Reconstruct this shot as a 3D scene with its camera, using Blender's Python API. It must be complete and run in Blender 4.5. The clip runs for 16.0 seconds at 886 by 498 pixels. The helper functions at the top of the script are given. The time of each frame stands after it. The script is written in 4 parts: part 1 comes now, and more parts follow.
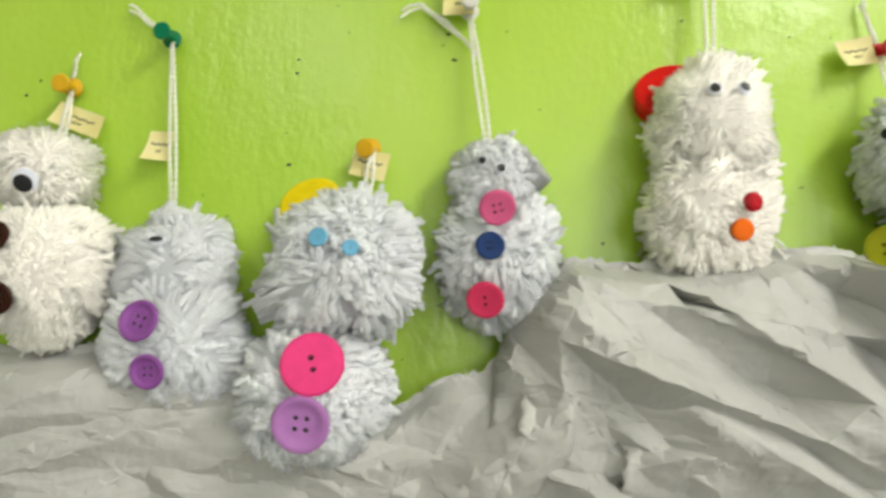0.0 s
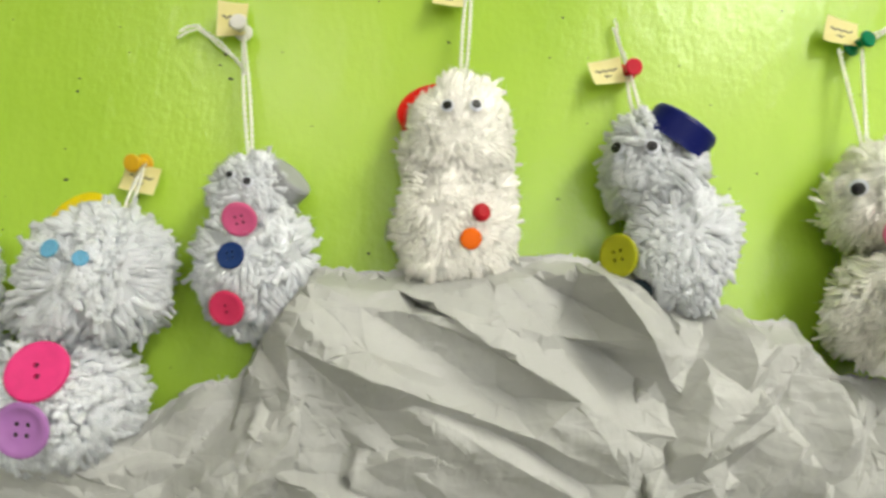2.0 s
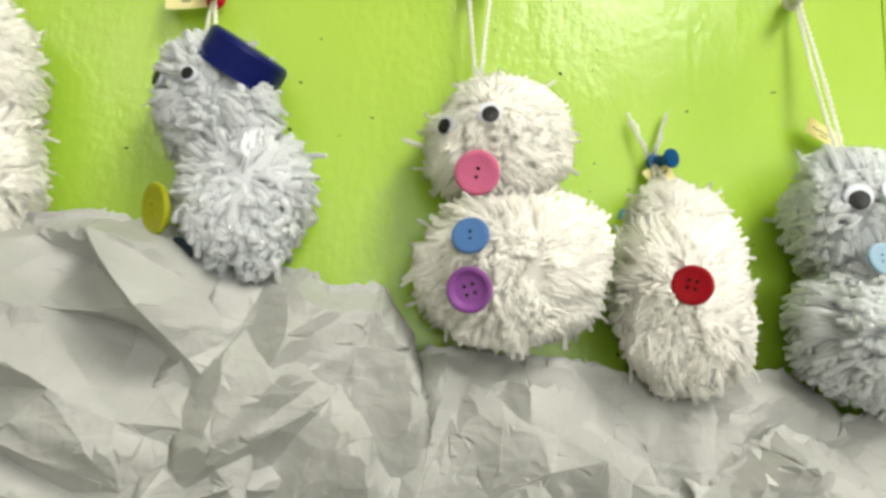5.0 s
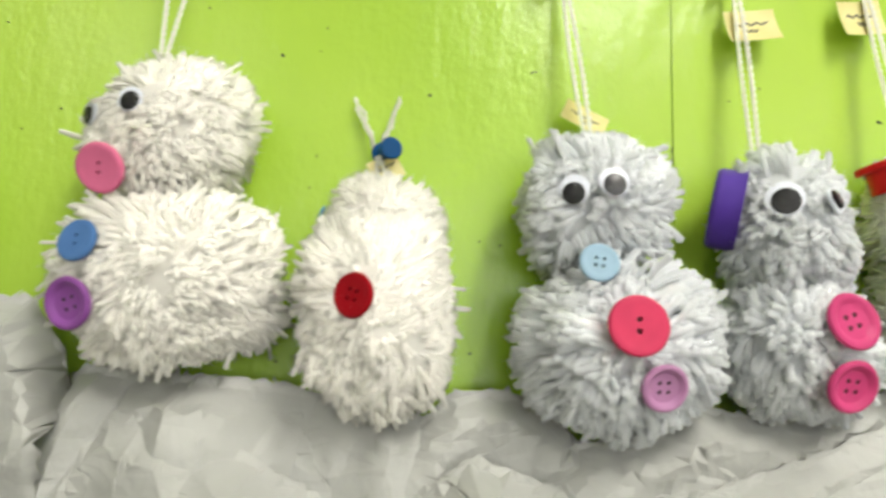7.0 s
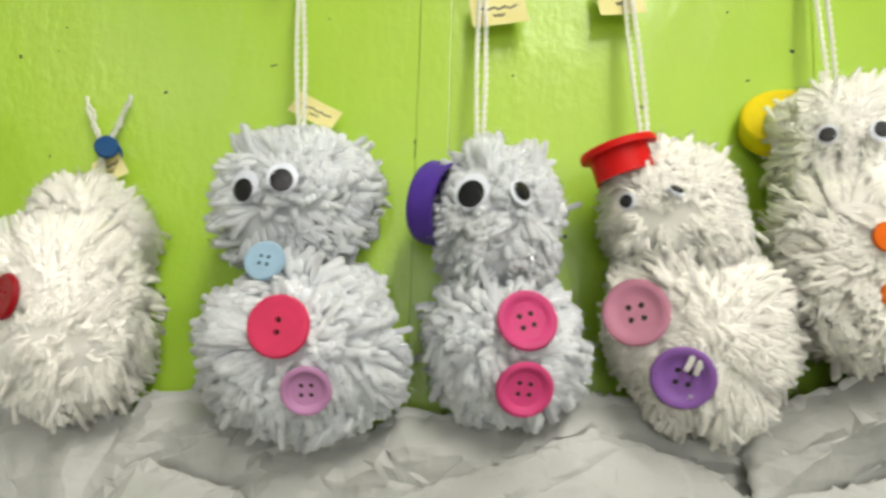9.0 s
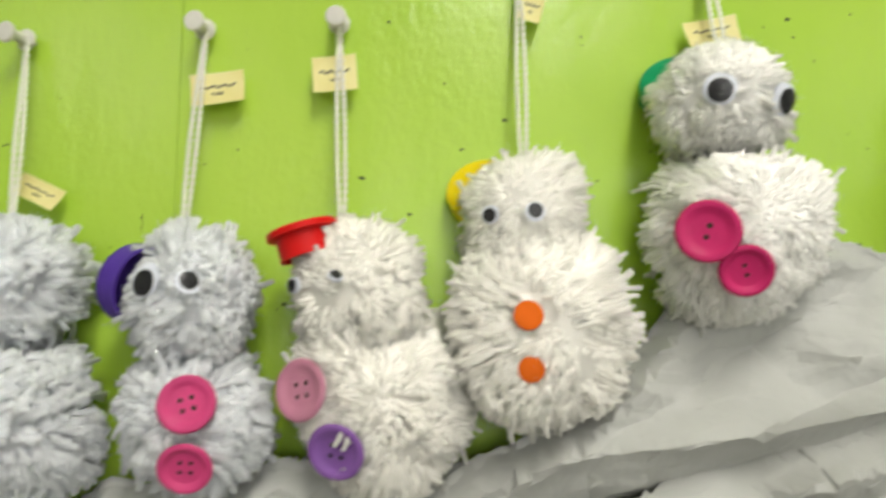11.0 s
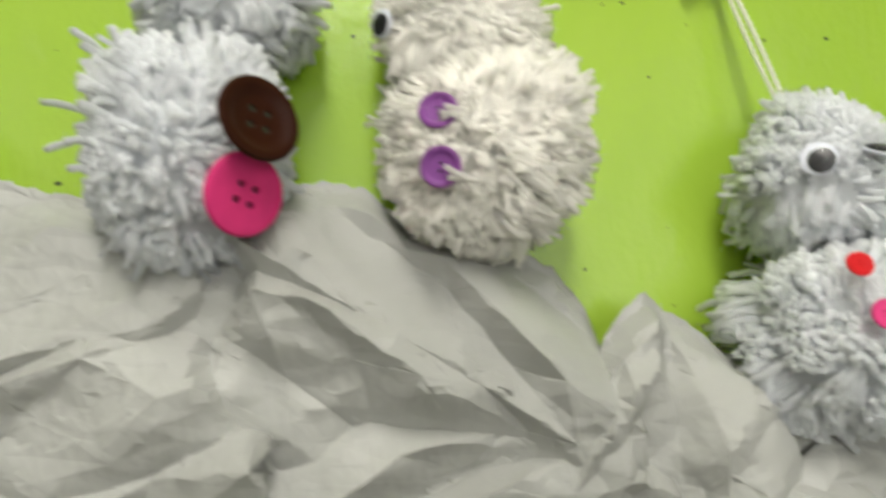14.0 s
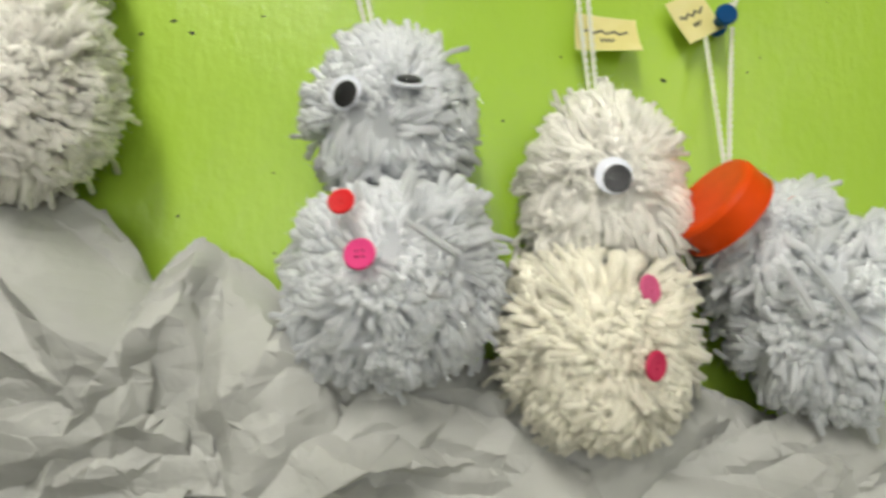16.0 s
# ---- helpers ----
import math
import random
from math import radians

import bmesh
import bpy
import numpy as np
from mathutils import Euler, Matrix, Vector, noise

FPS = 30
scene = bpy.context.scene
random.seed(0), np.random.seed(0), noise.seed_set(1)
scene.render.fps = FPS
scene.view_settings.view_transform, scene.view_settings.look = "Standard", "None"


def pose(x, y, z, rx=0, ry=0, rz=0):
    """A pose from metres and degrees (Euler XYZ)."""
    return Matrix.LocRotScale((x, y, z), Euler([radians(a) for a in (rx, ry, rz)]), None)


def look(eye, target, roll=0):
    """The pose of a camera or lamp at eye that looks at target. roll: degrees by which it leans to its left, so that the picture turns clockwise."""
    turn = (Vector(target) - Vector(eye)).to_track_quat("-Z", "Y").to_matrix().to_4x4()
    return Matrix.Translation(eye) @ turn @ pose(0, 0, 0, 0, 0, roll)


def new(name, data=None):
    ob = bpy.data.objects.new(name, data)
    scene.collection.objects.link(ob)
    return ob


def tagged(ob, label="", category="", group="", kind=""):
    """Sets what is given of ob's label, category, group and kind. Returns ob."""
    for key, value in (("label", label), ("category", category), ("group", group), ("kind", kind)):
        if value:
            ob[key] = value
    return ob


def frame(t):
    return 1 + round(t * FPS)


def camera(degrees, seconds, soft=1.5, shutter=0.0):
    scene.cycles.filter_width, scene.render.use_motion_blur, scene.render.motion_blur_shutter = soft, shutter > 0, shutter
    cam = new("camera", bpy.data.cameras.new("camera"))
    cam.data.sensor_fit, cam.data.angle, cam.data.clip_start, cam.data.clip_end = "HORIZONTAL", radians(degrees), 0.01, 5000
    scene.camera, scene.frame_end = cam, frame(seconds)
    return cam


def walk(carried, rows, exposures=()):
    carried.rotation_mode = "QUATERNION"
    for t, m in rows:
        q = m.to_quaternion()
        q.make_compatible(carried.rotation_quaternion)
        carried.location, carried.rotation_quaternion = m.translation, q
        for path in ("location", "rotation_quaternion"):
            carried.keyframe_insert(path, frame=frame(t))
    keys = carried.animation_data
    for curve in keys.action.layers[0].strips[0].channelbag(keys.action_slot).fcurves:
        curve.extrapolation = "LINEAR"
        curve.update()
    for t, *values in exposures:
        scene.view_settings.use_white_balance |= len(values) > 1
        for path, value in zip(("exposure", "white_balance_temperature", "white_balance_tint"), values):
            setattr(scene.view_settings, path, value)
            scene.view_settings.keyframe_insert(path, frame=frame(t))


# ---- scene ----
from mathutils import geometry

# ---- camera and its walk ----
cam = camera(69.85, 16.0, soft=3.0, shutter=0.5)

# seconds, x, y, z, yaw, pitch, roll
ROWS = [
    (0.0, 0.0001, -0.3423, 1.4501, 1.05, 5.26, 4.64),
    (0.5, 0.0352, -0.3473, 1.4542, 1.15, 6.36, 4.55),
    (1.0, 0.0655, -0.3515, 1.4543, 0.84, 6.35, 4.47),
    (1.5, 0.0941, -0.3568, 1.4561, -0.11, 6.77, 4.17),
    (2.0, 0.1172, -0.3566, 1.4539, -0.68, 6.90, 3.99),
    (2.5, 0.1424, -0.3513, 1.4509, -1.82, 6.90, 3.61),
    (3.0, 0.1667, -0.3514, 1.4488, -2.42, 7.13, 3.37),
    (3.5, 0.1828, -0.3465, 1.4467, -3.57, 7.03, 3.22),
    (4.0, 0.2219, -0.3460, 1.4450, -6.15, 8.16, 2.34),
    (4.2, 0.2441, -0.3377, 1.4441, -6.78, 8.12, 2.11),
    (6.3, 0.3884, -0.2867, 1.4512, -4.16, 7.83, 2.16),
    (6.5, 0.4086, -0.2845, 1.4511, -4.42, 7.68, 1.86),
    (7.0, 0.4547, -0.2841, 1.4595, -3.70, 7.69, 1.93),
    (7.5, 0.4925, -0.2796, 1.4615, -1.81, 7.48, 2.18),
    (8.0, 0.5294, -0.2772, 1.4642, -0.65, 6.80, 2.06),
    (8.5, 0.5645, -0.2836, 1.4658, -0.20, 6.90, 1.99),
    (8.7, 0.5773, -0.2807, 1.4651, -0.02, 7.14, 1.91),
    (10.8, 0.7017, -0.3047, 1.5008, -0.76, 5.10, 0.28),
    (11.0, 0.7178, -0.3036, 1.5047, -1.19, 5.69, 0.13),
    (11.5, 0.7638, -0.3170, 1.5080, -3.76, 6.36, -0.34),
    (12.0, 0.8072, -0.3039, 1.5051, -6.03, 6.68, -0.86),
    (12.5, 0.8632, -0.2795, 1.5063, -7.44, 7.86, -1.32),
    (13.0, 0.9267, -0.2811, 1.5028, -8.09, 9.22, -1.53),
    (13.5, 0.9880, -0.2740, 1.4937, -7.67, 9.03, -1.66),
    (14.0, 1.0384, -0.2689, 1.4766, -9.04, 6.41, -2.61),
    (14.5, 1.1104, -0.2824, 1.4697, -7.75, 5.47, -3.51),
    (15.0, 1.1639, -0.2880, 1.4642, -5.72, 5.12, -2.14),
    (15.5, 1.1975, -0.2874, 1.4615, -4.79, 4.94, -2.14),
    (16.0, 1.2374, -0.2818, 1.4560, -4.50, 4.45, -2.27),
]


def camera_pose(x, y, z, yaw, pitch, roll):
    a, b = radians(yaw), radians(pitch)
    ahead = Vector((-math.sin(a) * math.cos(b), math.cos(a) * math.cos(b), math.sin(b)))
    eye = Vector((x, y, z))
    return look(eye, eye + ahead, roll)


walk(cam, [(t, camera_pose(*p)) for t, *p in ROWS], exposures=[(0.0, 0.1), (4.0, 0.02), (6.5, -0.04), (8.5, -0.24), (11.0, -0.48), (12.5, -0.48), (14.5, -0.54), (16.0, -0.55)])

# ---- world and light ----
world = bpy.data.worlds.new("world")
scene.world = world
world.use_nodes = True
sky = world.node_tree.nodes.new("ShaderNodeTexSky")
sky.sky_type, sky.sun_disc, sky.sun_elevation = "NISHITA", False, radians(35)
world.node_tree.links.new(sky.outputs[0], world.node_tree.nodes["Background"].inputs[0])
world.node_tree.nodes["Background"].inputs[1].default_value = 0.1


def ceiling_lamp(x, y, z, power, sx, sy):
    data = bpy.data.lights.new("tube_light", "AREA")
    data.shape, data.size, data.size_y, data.energy, data.color = "RECTANGLE", sx, sy, power, (1.0, 0.96, 0.87)
    ob = new("tube_light", data)
    ob.matrix_world = pose(x, y, z)
    return ob


ceiling_lamp(1.0, -1.2, 2.58, 33, 0.25, 1.2)
ceiling_lamp(-0.7, -2.6, 2.58, 18, 0.25, 1.2)
ceiling_lamp(2.9, -2.8, 2.58, 13, 0.25, 1.2)

# invented frontal fill light, unseen, opposite the display wall
front_fill = bpy.data.lights.new("front_fill", "AREA")
front_fill.shape, front_fill.size, front_fill.size_y, front_fill.energy, front_fill.color = "RECTANGLE", 3.5, 1.5, 52, (1.0, 0.98, 0.91)
new("front_fill", front_fill).matrix_world = look((1.8, -3.97, 1.72), (1.8, 0, 1.72))


# ---- materials ----
def material(name, colour, rough=0.6, metal=0.0, sheen=0.0, coat=0.0, transmission=0.0):
    m = bpy.data.materials.new(name)
    m.use_nodes = True
    b = m.node_tree.nodes["Principled BSDF"]
    b.inputs["Base Color"].default_value = (*colour, 1)
    b.inputs["Roughness"].default_value = rough
    b.inputs["Metallic"].default_value = metal
    b.inputs["Sheen Weight"].default_value = sheen
    b.inputs["Coat Weight"].default_value = coat
    b.inputs["Transmission Weight"].default_value = transmission
    return m


def node(m, kind, **values):
    n = m.node_tree.nodes.new(kind)
    for key, value in values.items():
        n.inputs[key].default_value = value
    return n


def link(m, a, out, b, into):
    m.node_tree.links.new(a.outputs[out], b.inputs[into])


def coords(m, scale=(1, 1, 1)):
    g, mp = node(m, "ShaderNodeNewGeometry"), node(m, "ShaderNodeMapping", Scale=scale)
    link(m, g, "Position", mp, "Vector")
    return mp


def vary(m, colour_a, colour_b, scale, stretch=(1, 1, 1), detail=4, low=0.35, high=0.65):
    """Base colour that wanders between two colours."""
    c, n = coords(m, stretch), node(m, "ShaderNodeTexNoise", Scale=scale, Detail=detail)
    r = node(m, "ShaderNodeValToRGB")
    r.color_ramp.elements[0].position, r.color_ramp.elements[1].position = low, high
    r.color_ramp.elements[0].color, r.color_ramp.elements[1].color = (*colour_a, 1), (*colour_b, 1)
    link(m, c, 0, n, "Vector")
    link(m, n, "Fac", r, "Fac")
    link(m, r, 0, m.node_tree.nodes["Principled BSDF"], "Base Color")
    return r


def relief(m, layers):
    """Bump from noise layers: (scale, detail, strength, distance, stretch)."""
    last = None
    for scale, detail, strength, distance, stretch in layers:
        c, n = coords(m, stretch), node(m, "ShaderNodeTexNoise", Scale=scale, Detail=detail)
        b = node(m, "ShaderNodeBump", Strength=strength, Distance=distance)
        link(m, c, 0, n, "Vector")
        link(m, n, "Fac", b, "Height")
        if last:
            link(m, last, 0, b, "Normal")
        last = b
    link(m, last, 0, m.node_tree.nodes["Principled BSDF"], "Normal")


WALL = material("green_gloss_paint", (0.42, 0.66, 0.06), 0.27)
vary(WALL, (0.395, 0.625, 0.052), (0.47, 0.69, 0.08), 9, (1, 1, 0.6), 6)
relief(WALL, [(60, 3, 0.24, 0.004, (1, 1, 0.5)), (240, 3, 0.29, 0.0012, (1.0, 1, 0.7)), (1100, 2, 0.12, 0.0003, (1, 1, 1))])

PAPER = material("white_paper", (0.52, 0.52, 0.505), 0.5)
vary(PAPER, (0.435, 0.44, 0.42), (0.515, 0.52, 0.50), 14)


def crinkle(m):
    """Fine straight creases, as in paper that was crushed and opened again."""
    last = None
    for scale, stretch, strength, depth, turn in ((42, (1, 1, 2.2), 0.42, 0.004, 0.5), (110, (1.8, 1, 1), 0.25, 0.0016, -0.7)):
        c = coords(m, stretch)
        c.inputs["Rotation"].default_value = (0, turn, 0)
        warp = node(m, "ShaderNodeTexNoise", Scale=22.0, Detail=1.0)
        mix = node(m, "ShaderNodeMixRGB", Fac=0.012)
        mix.blend_type = "ADD"
        cell = node(m, "ShaderNodeTexVoronoi", Scale=scale)
        cell.distance = "CHEBYCHEV"
        b = node(m, "ShaderNodeBump", Strength=strength, Distance=depth)
        link(m, c, 0, warp, "Vector")
        link(m, c, 0, mix, 1)
        link(m, warp, "Color", mix, 2)
        link(m, mix, 0, cell, "Vector")
        link(m, cell, "Distance", b, "Height")
        if last:
            link(m, last, 0, b, "Normal")
        last = b
    link(m, last, 0, m.node_tree.nodes["Principled BSDF"], "Normal")


crinkle(PAPER)


def yarn_material(name, dark, light):
    """Soft wool in which the light spreads from strand to strand."""
    m = material(name, light, 0.95, sheen=0.3)
    b = m.node_tree.nodes["Principled BSDF"]
    b.inputs["Specular IOR Level"].default_value = 0.15
    g, r = node(m, "ShaderNodeNewGeometry"), node(m, "ShaderNodeValToRGB")
    r.color_ramp.elements[0].color, r.color_ramp.elements[1].color = (*dark, 1), (*light, 1)
    link(m, g, "Random Per Island", r, "Fac")
    link(m, r, 0, b, "Base Color")
    relief(m, [(1500, 2, 0.35, 0.0004, (1, 1, 1))])
    b.subsurface_method = "BURLEY"
    b.inputs["Subsurface Weight"].default_value = 0.7
    b.inputs["Subsurface Radius"].default_value = (1, 1, 1)
    b.inputs["Subsurface Scale"].default_value = 0.008
    return m


YARN = {
    "grey": yarn_material("grey_yarn", (0.51, 0.53, 0.56), (0.60, 0.62, 0.645)),
    "cream": yarn_material("cream_yarn", (0.665, 0.65, 0.61), (0.73, 0.717, 0.68)),
    "thick": yarn_material("thick_cream_yarn", (0.665, 0.65, 0.61), (0.73, 0.717, 0.68)),
    "ecru": yarn_material("ecru_yarn", (0.67, 0.645, 0.55), (0.72, 0.70, 0.61)),
    "white": yarn_material("white_yarn", (0.69, 0.683, 0.662), (0.755, 0.747, 0.727)),
}
STRING = yarn_material("string_yarn", (0.74, 0.73, 0.68), (0.80, 0.79, 0.75))
TINSEL = material("silver_tinsel", (0.95, 0.95, 0.97), 0.15, 1.0)


def plastic(name, colour, rough=0.3, coat=0.0):
    m = material(name, colour, rough + 0.12, coat=coat)
    m.node_tree.nodes["Principled BSDF"].inputs["Specular IOR Level"].default_value = 0.2
    vary(m, [v * 0.9 for v in colour], colour, 120)
    relief(m, [(700, 2, 0.08, 0.0002, (1, 1, 1))])
    return m


BUTTON = {
    "brown": plastic("brown_button", (0.034, 0.007, 0.002)),
    "purple": plastic("purple_button", (0.29, 0.09, 0.36)),
    "lilac": plastic("lilac_button", (0.46, 0.20, 0.52)),
    "violet": plastic("violet_button", (0.27, 0.12, 0.42)),
    "hotpink": plastic("hot_pink_button", (0.85, 0.05, 0.24)),
    "pink": plastic("pink_button", (0.76, 0.13, 0.30)),
    "lightpink": plastic("light_pink_button", (0.82, 0.19, 0.36)),
    "deeppink": plastic("deep_pink_button", (0.68, 0.07, 0.23)),
    "mauve": plastic("mauve_button", (0.52, 0.25, 0.46)),
    "dustypink": plastic("dusty_pink_button", (0.60, 0.25, 0.36)),
    "rose": plastic("rose_button", (0.72, 0.045, 0.13)),
    "magenta": plastic("magenta_button", (0.63, 0.03, 0.16)),
    "navy": plastic("navy_button", (0.012, 0.04, 0.16)),
    "blue": plastic("blue_button", (0.09, 0.21, 0.49)),
    "lightblue": plastic("light_blue_button", (0.16, 0.45, 0.68)),
    "paleblue": plastic("pale_blue_button", (0.36, 0.54, 0.70)),
    "olive": plastic("olive_button", (0.42, 0.43, 0.015)),
    "dark": plastic("dark_button", (0.02, 0.035, 0.05)),
    "darkred": plastic("dark_red_button", (0.34, 0.001, 0.008)),
    "orange": plastic("orange_felt", (0.86, 0.16, 0.012), 0.75),
    "red": plastic("red_bead", (0.50, 0.01, 0.02)),
    "redbtn": plastic("red_button", (0.78, 0.015, 0.02)),
    "pinkbtn": plastic("small_pink_button", (0.85, 0.06, 0.26)),
}
PLASTIC = {
    "yellow_plastic": plastic("yellow_plastic", (0.90, 0.70, 0.01)),
    "grey_plastic": plastic("grey_plastic", (0.42, 0.43, 0.45)),
    "red_plastic": plastic("red_plastic", (0.80, 0.012, 0.012)),
    "navy_plastic": plastic("navy_plastic", (0.008, 0.014, 0.14), 0.25),
    "purple_plastic": plastic("purple_plastic", (0.10, 0.045, 0.37)),
    "green_plastic": plastic("green_plastic", (0.005, 0.33, 0.13)),
    "black_plastic": plastic("black_plastic", (0.02, 0.025, 0.035)),
    "orange_plastic": plastic("orange_plastic", (0.90, 0.085, 0.005), 0.25),
}
PIN = {
    "yellow": plastic("yellow_pin", (0.80, 0.46, 0.02), 0.2),
    "green": plastic("green_pin", (0.003, 0.20, 0.09), 0.2),
    "white": plastic("white_pin", (0.80, 0.78, 0.72), 0.25),
    "red": plastic("red_pin", (0.62, 0.008, 0.03), 0.2),
    "blue": plastic("blue_pin", (0.004, 0.075, 0.24), 0.2),
}
STEEL = material("steel", (0.6, 0.6, 0.6), 0.3, 1.0)
NOTE = material("yellow_note_paper", (0.86, 0.78, 0.33), 0.7)
vary(NOTE, (0.80, 0.72, 0.29), (0.87, 0.80, 0.39), 60)
INK = material("dark_ink", (0.04, 0.035, 0.05), 0.6)
EYE_WHITE = material("eye_white", (0.66, 0.69, 0.77), 0.4)
PUPIL = material("pupil_black", (0.008, 0.008, 0.010), 0.3)
CLEAR = material("clear_plastic", (1, 1, 1), 0.03, transmission=1.0)
CLEAR.node_tree.nodes["Principled BSDF"].inputs["IOR"].default_value = 1.14
# near-black colour that stands in for the shade inside holes
HOLE = material("hole_shadow", (0.03, 0.035, 0.02), 0.9)
PLASTER = material("pale_plaster", (0.60, 0.58, 0.54), 0.8)
vary(PLASTER, (0.57, 0.55, 0.51), (0.63, 0.61, 0.57), 3)
FLOOR = material("grey_floor_covering", (0.30, 0.29, 0.27), 0.6)
vary(FLOOR, (0.13, 0.12, 0.11), (0.18, 0.17, 0.16), 20)
LAMP = material("lamp_housing", (0.8, 0.8, 0.8), 0.5)


# ---- building blocks ----
def mesh_object(name, verts, faces, mat, parent=None, label="", smooth=True, crisp=32):
    me = bpy.data.meshes.new(name)
    me.from_pydata(verts, [], faces)
    me.materials.append(mat)
    if smooth:
        me.polygons.foreach_set("use_smooth", [True] * len(me.polygons))
        if crisp:
            me.set_sharp_from_angle(angle=radians(crisp))
    me.update()
    ob = new(name, me)
    if parent:
        ob.parent = parent
        ob.matrix_parent_inverse = parent.matrix_world.inverted()
    if label:
        ob["label"] = label
    return ob


def empty(name, place):
    ob = new(name)
    ob.location = place
    ob.empty_display_size = 0.01
    ob.matrix_world = Matrix.Translation(place)
    return ob


def facing(place, normal, up=(0, 0, 1)):
    """The frame at place whose local z points along normal and whose local y points up."""
    z = Vector(normal).normalized()
    x = Vector(up).cross(z)
    x = x.normalized() if x.length > 1e-4 else Vector((1, 0, 0))
    m = Matrix((x, z.cross(x), z)).transposed().to_4x4()
    return Matrix.Translation(place) @ m


def moved(m, verts):
    return [tuple(m @ Vector(v)) for v in verts]


def lathe(profile, n=28, wobble=None):
    """Turns (radius, height) pairs about z. A radius of 0 closes an end."""
    verts, faces, rings = [], [], []
    for r, h in profile:
        if r == 0:
            rings.append([len(verts)])
            verts.append((0, 0, h))
        else:
            rings.append(list(range(len(verts), len(verts) + n)))
            for k in range(n):
                q = r * (wobble(k) if wobble else 1)
                verts.append((q * math.cos(2 * math.pi * k / n), q * math.sin(2 * math.pi * k / n), h))
    for a, b in zip(rings, rings[1:]):
        for k in range(n):
            j = (k + 1) % n
            if len(a) == 1:
                faces.append((a[0], b[k], b[j]))
            elif len(b) == 1:
                faces.append((a[k], a[j], b[0]))
            else:
                faces.append((a[k], a[j], b[j], b[k]))
    return verts, faces


def box(x0, y0, z0, x1, y1, z1):
    v = [(x, y, z) for x in (x0, x1) for y in (y0, y1) for z in (z0, z1)]
    f = [(0, 1, 3, 2), (4, 6, 7, 5), (0, 4, 5, 1), (2, 3, 7, 6), (0, 2, 6, 4), (1, 5, 7, 3)]
    return v, f


def tube(points, radius, sides=6, verts=None, faces=None):
    """A tube along points; it adds to verts and faces where they are given."""
    verts, faces = ([] if verts is None else verts), ([] if faces is None else faces)
    pts = [Vector(p) for p in points]
    start = len(verts)
    side = Vector((0.31, 0.87, 0.38))
    for i, p in enumerate(pts):
        along = (pts[min(i + 1, len(pts) - 1)] - pts[max(i - 1, 0)]).normalized()
        a = along.cross(side).normalized()
        b = along.cross(a)
        r = radius * (0.75 if i in (0, len(pts) - 1) else 1)
        for k in range(sides):
            w = 2 * math.pi * k / sides
            verts.append(tuple(p + r * (a * math.cos(w) + b * math.sin(w))))
    for i in range(len(pts) - 1):
        for k in range(sides):
            j = (k + 1) % sides
            o = start + i * sides
            faces.append((o + k, o + j, o + sides + j, o + sides + k))
    faces.append(tuple(start + k for k in range(sides))[::-1])
    faces.append(tuple(start + (len(pts) - 1) * sides + k for k in range(sides)))
    return verts, faces


def plied(points, radius, verts, faces, pitch=0.007):
    """Two-ply yarn: two thin tubes wound round the line through points."""
    pts = [Vector(p) for p in points]
    fine, run = [], 0.0
    for a, b in zip(pts, pts[1:]):
        n = max(1, int((b - a).length / (pitch / 6)))
        for k in range(n):
            fine.append((a.lerp(b, k / n), run + (b - a).length * k / n, (b - a).normalized()))
        run += (b - a).length
    for phase in (0, math.pi):
        line = []
        for p, s, along in fine:
            u = along.cross(Vector((0.1, 1, 0.05))).normalized()
            v = along.cross(u)
            w = 2 * math.pi * s / pitch + phase
            line.append(p + radius * 0.5 * (u * math.cos(w) + v * math.sin(w)))
        tube(line, radius * 0.58, 5, verts, faces)


# ---- structure ----
def panel(name, x0, y0, z0, x1, y1, z1, mat, label, kind="structure"):
    v, f = box(x0, y0, z0, x1, y1, z1)
    return tagged(mesh_object(name, v, f, mat, smooth=False), label, "wall", kind=kind)


panel("wall_north", -2.0, 0, 0, 0.5805, 0.1, 2.7, WALL, "lime green gloss painted board wall full of pin holes")
panel("wall_north_end", 0.5955, 0, 0, 4.0, 0.1, 2.7, WALL, "lime green gloss painted board wall full of pin holes")
panel("trim", 0.5808, -0.0007, 0, 0.5953, 0.08, 2.7, WALL, "narrow green painted joint strip between wall boards")
panel("trim_joint", 0.764, -0.0006, 0, 0.7665, 0.0, 2.7, WALL, "thin green painted ridge on the wall")
panel("floor", -2.0, -4.0, -0.1, 4.0, 0.1, 0, FLOOR, "plain grey floor of the room")
panel("ceiling", -2.0, -4.0, 2.7, 4.0, 0.1, 2.8, PLASTER, "plain white ceiling of the room")
# the opening in this unseen wall is added for the frontal fill
v, f = [], []
for part_box in ((-2.0, 0, 0.0, 2.7), (3.6, 0, 4.0, 2.7), (0.0, 0, 3.6, 0.92), (0.0, 2.52, 3.6, 2.7)):
    bv, bf = box(part_box[0], -4.1, part_box[1], part_box[2], -4.0, part_box[3])
    f += [tuple(len(v) + i for i in face) for face in bf]
    v += bv
tagged(mesh_object("wall_south", v, f, PLASTER, smooth=False), "unseen plain pale plaster wall with an opening for the added fill light", "wall", kind="structure")
# unseen window, added to frame the fill light
v, f = [], []
for wb in ((0.0, 0.92, 0.06, 2.52), (3.54, 0.92, 3.6, 2.52), (0.06, 0.92, 3.54, 0.98), (0.06, 2.46, 3.54, 2.52), (1.77, 0.98, 1.83, 2.46)):
    bv, bf = box(wb[0], -4.09, wb[1], wb[2], -4.03, wb[3])
    f += [tuple(len(v) + i for i in face) for face in bf]
    v += bv
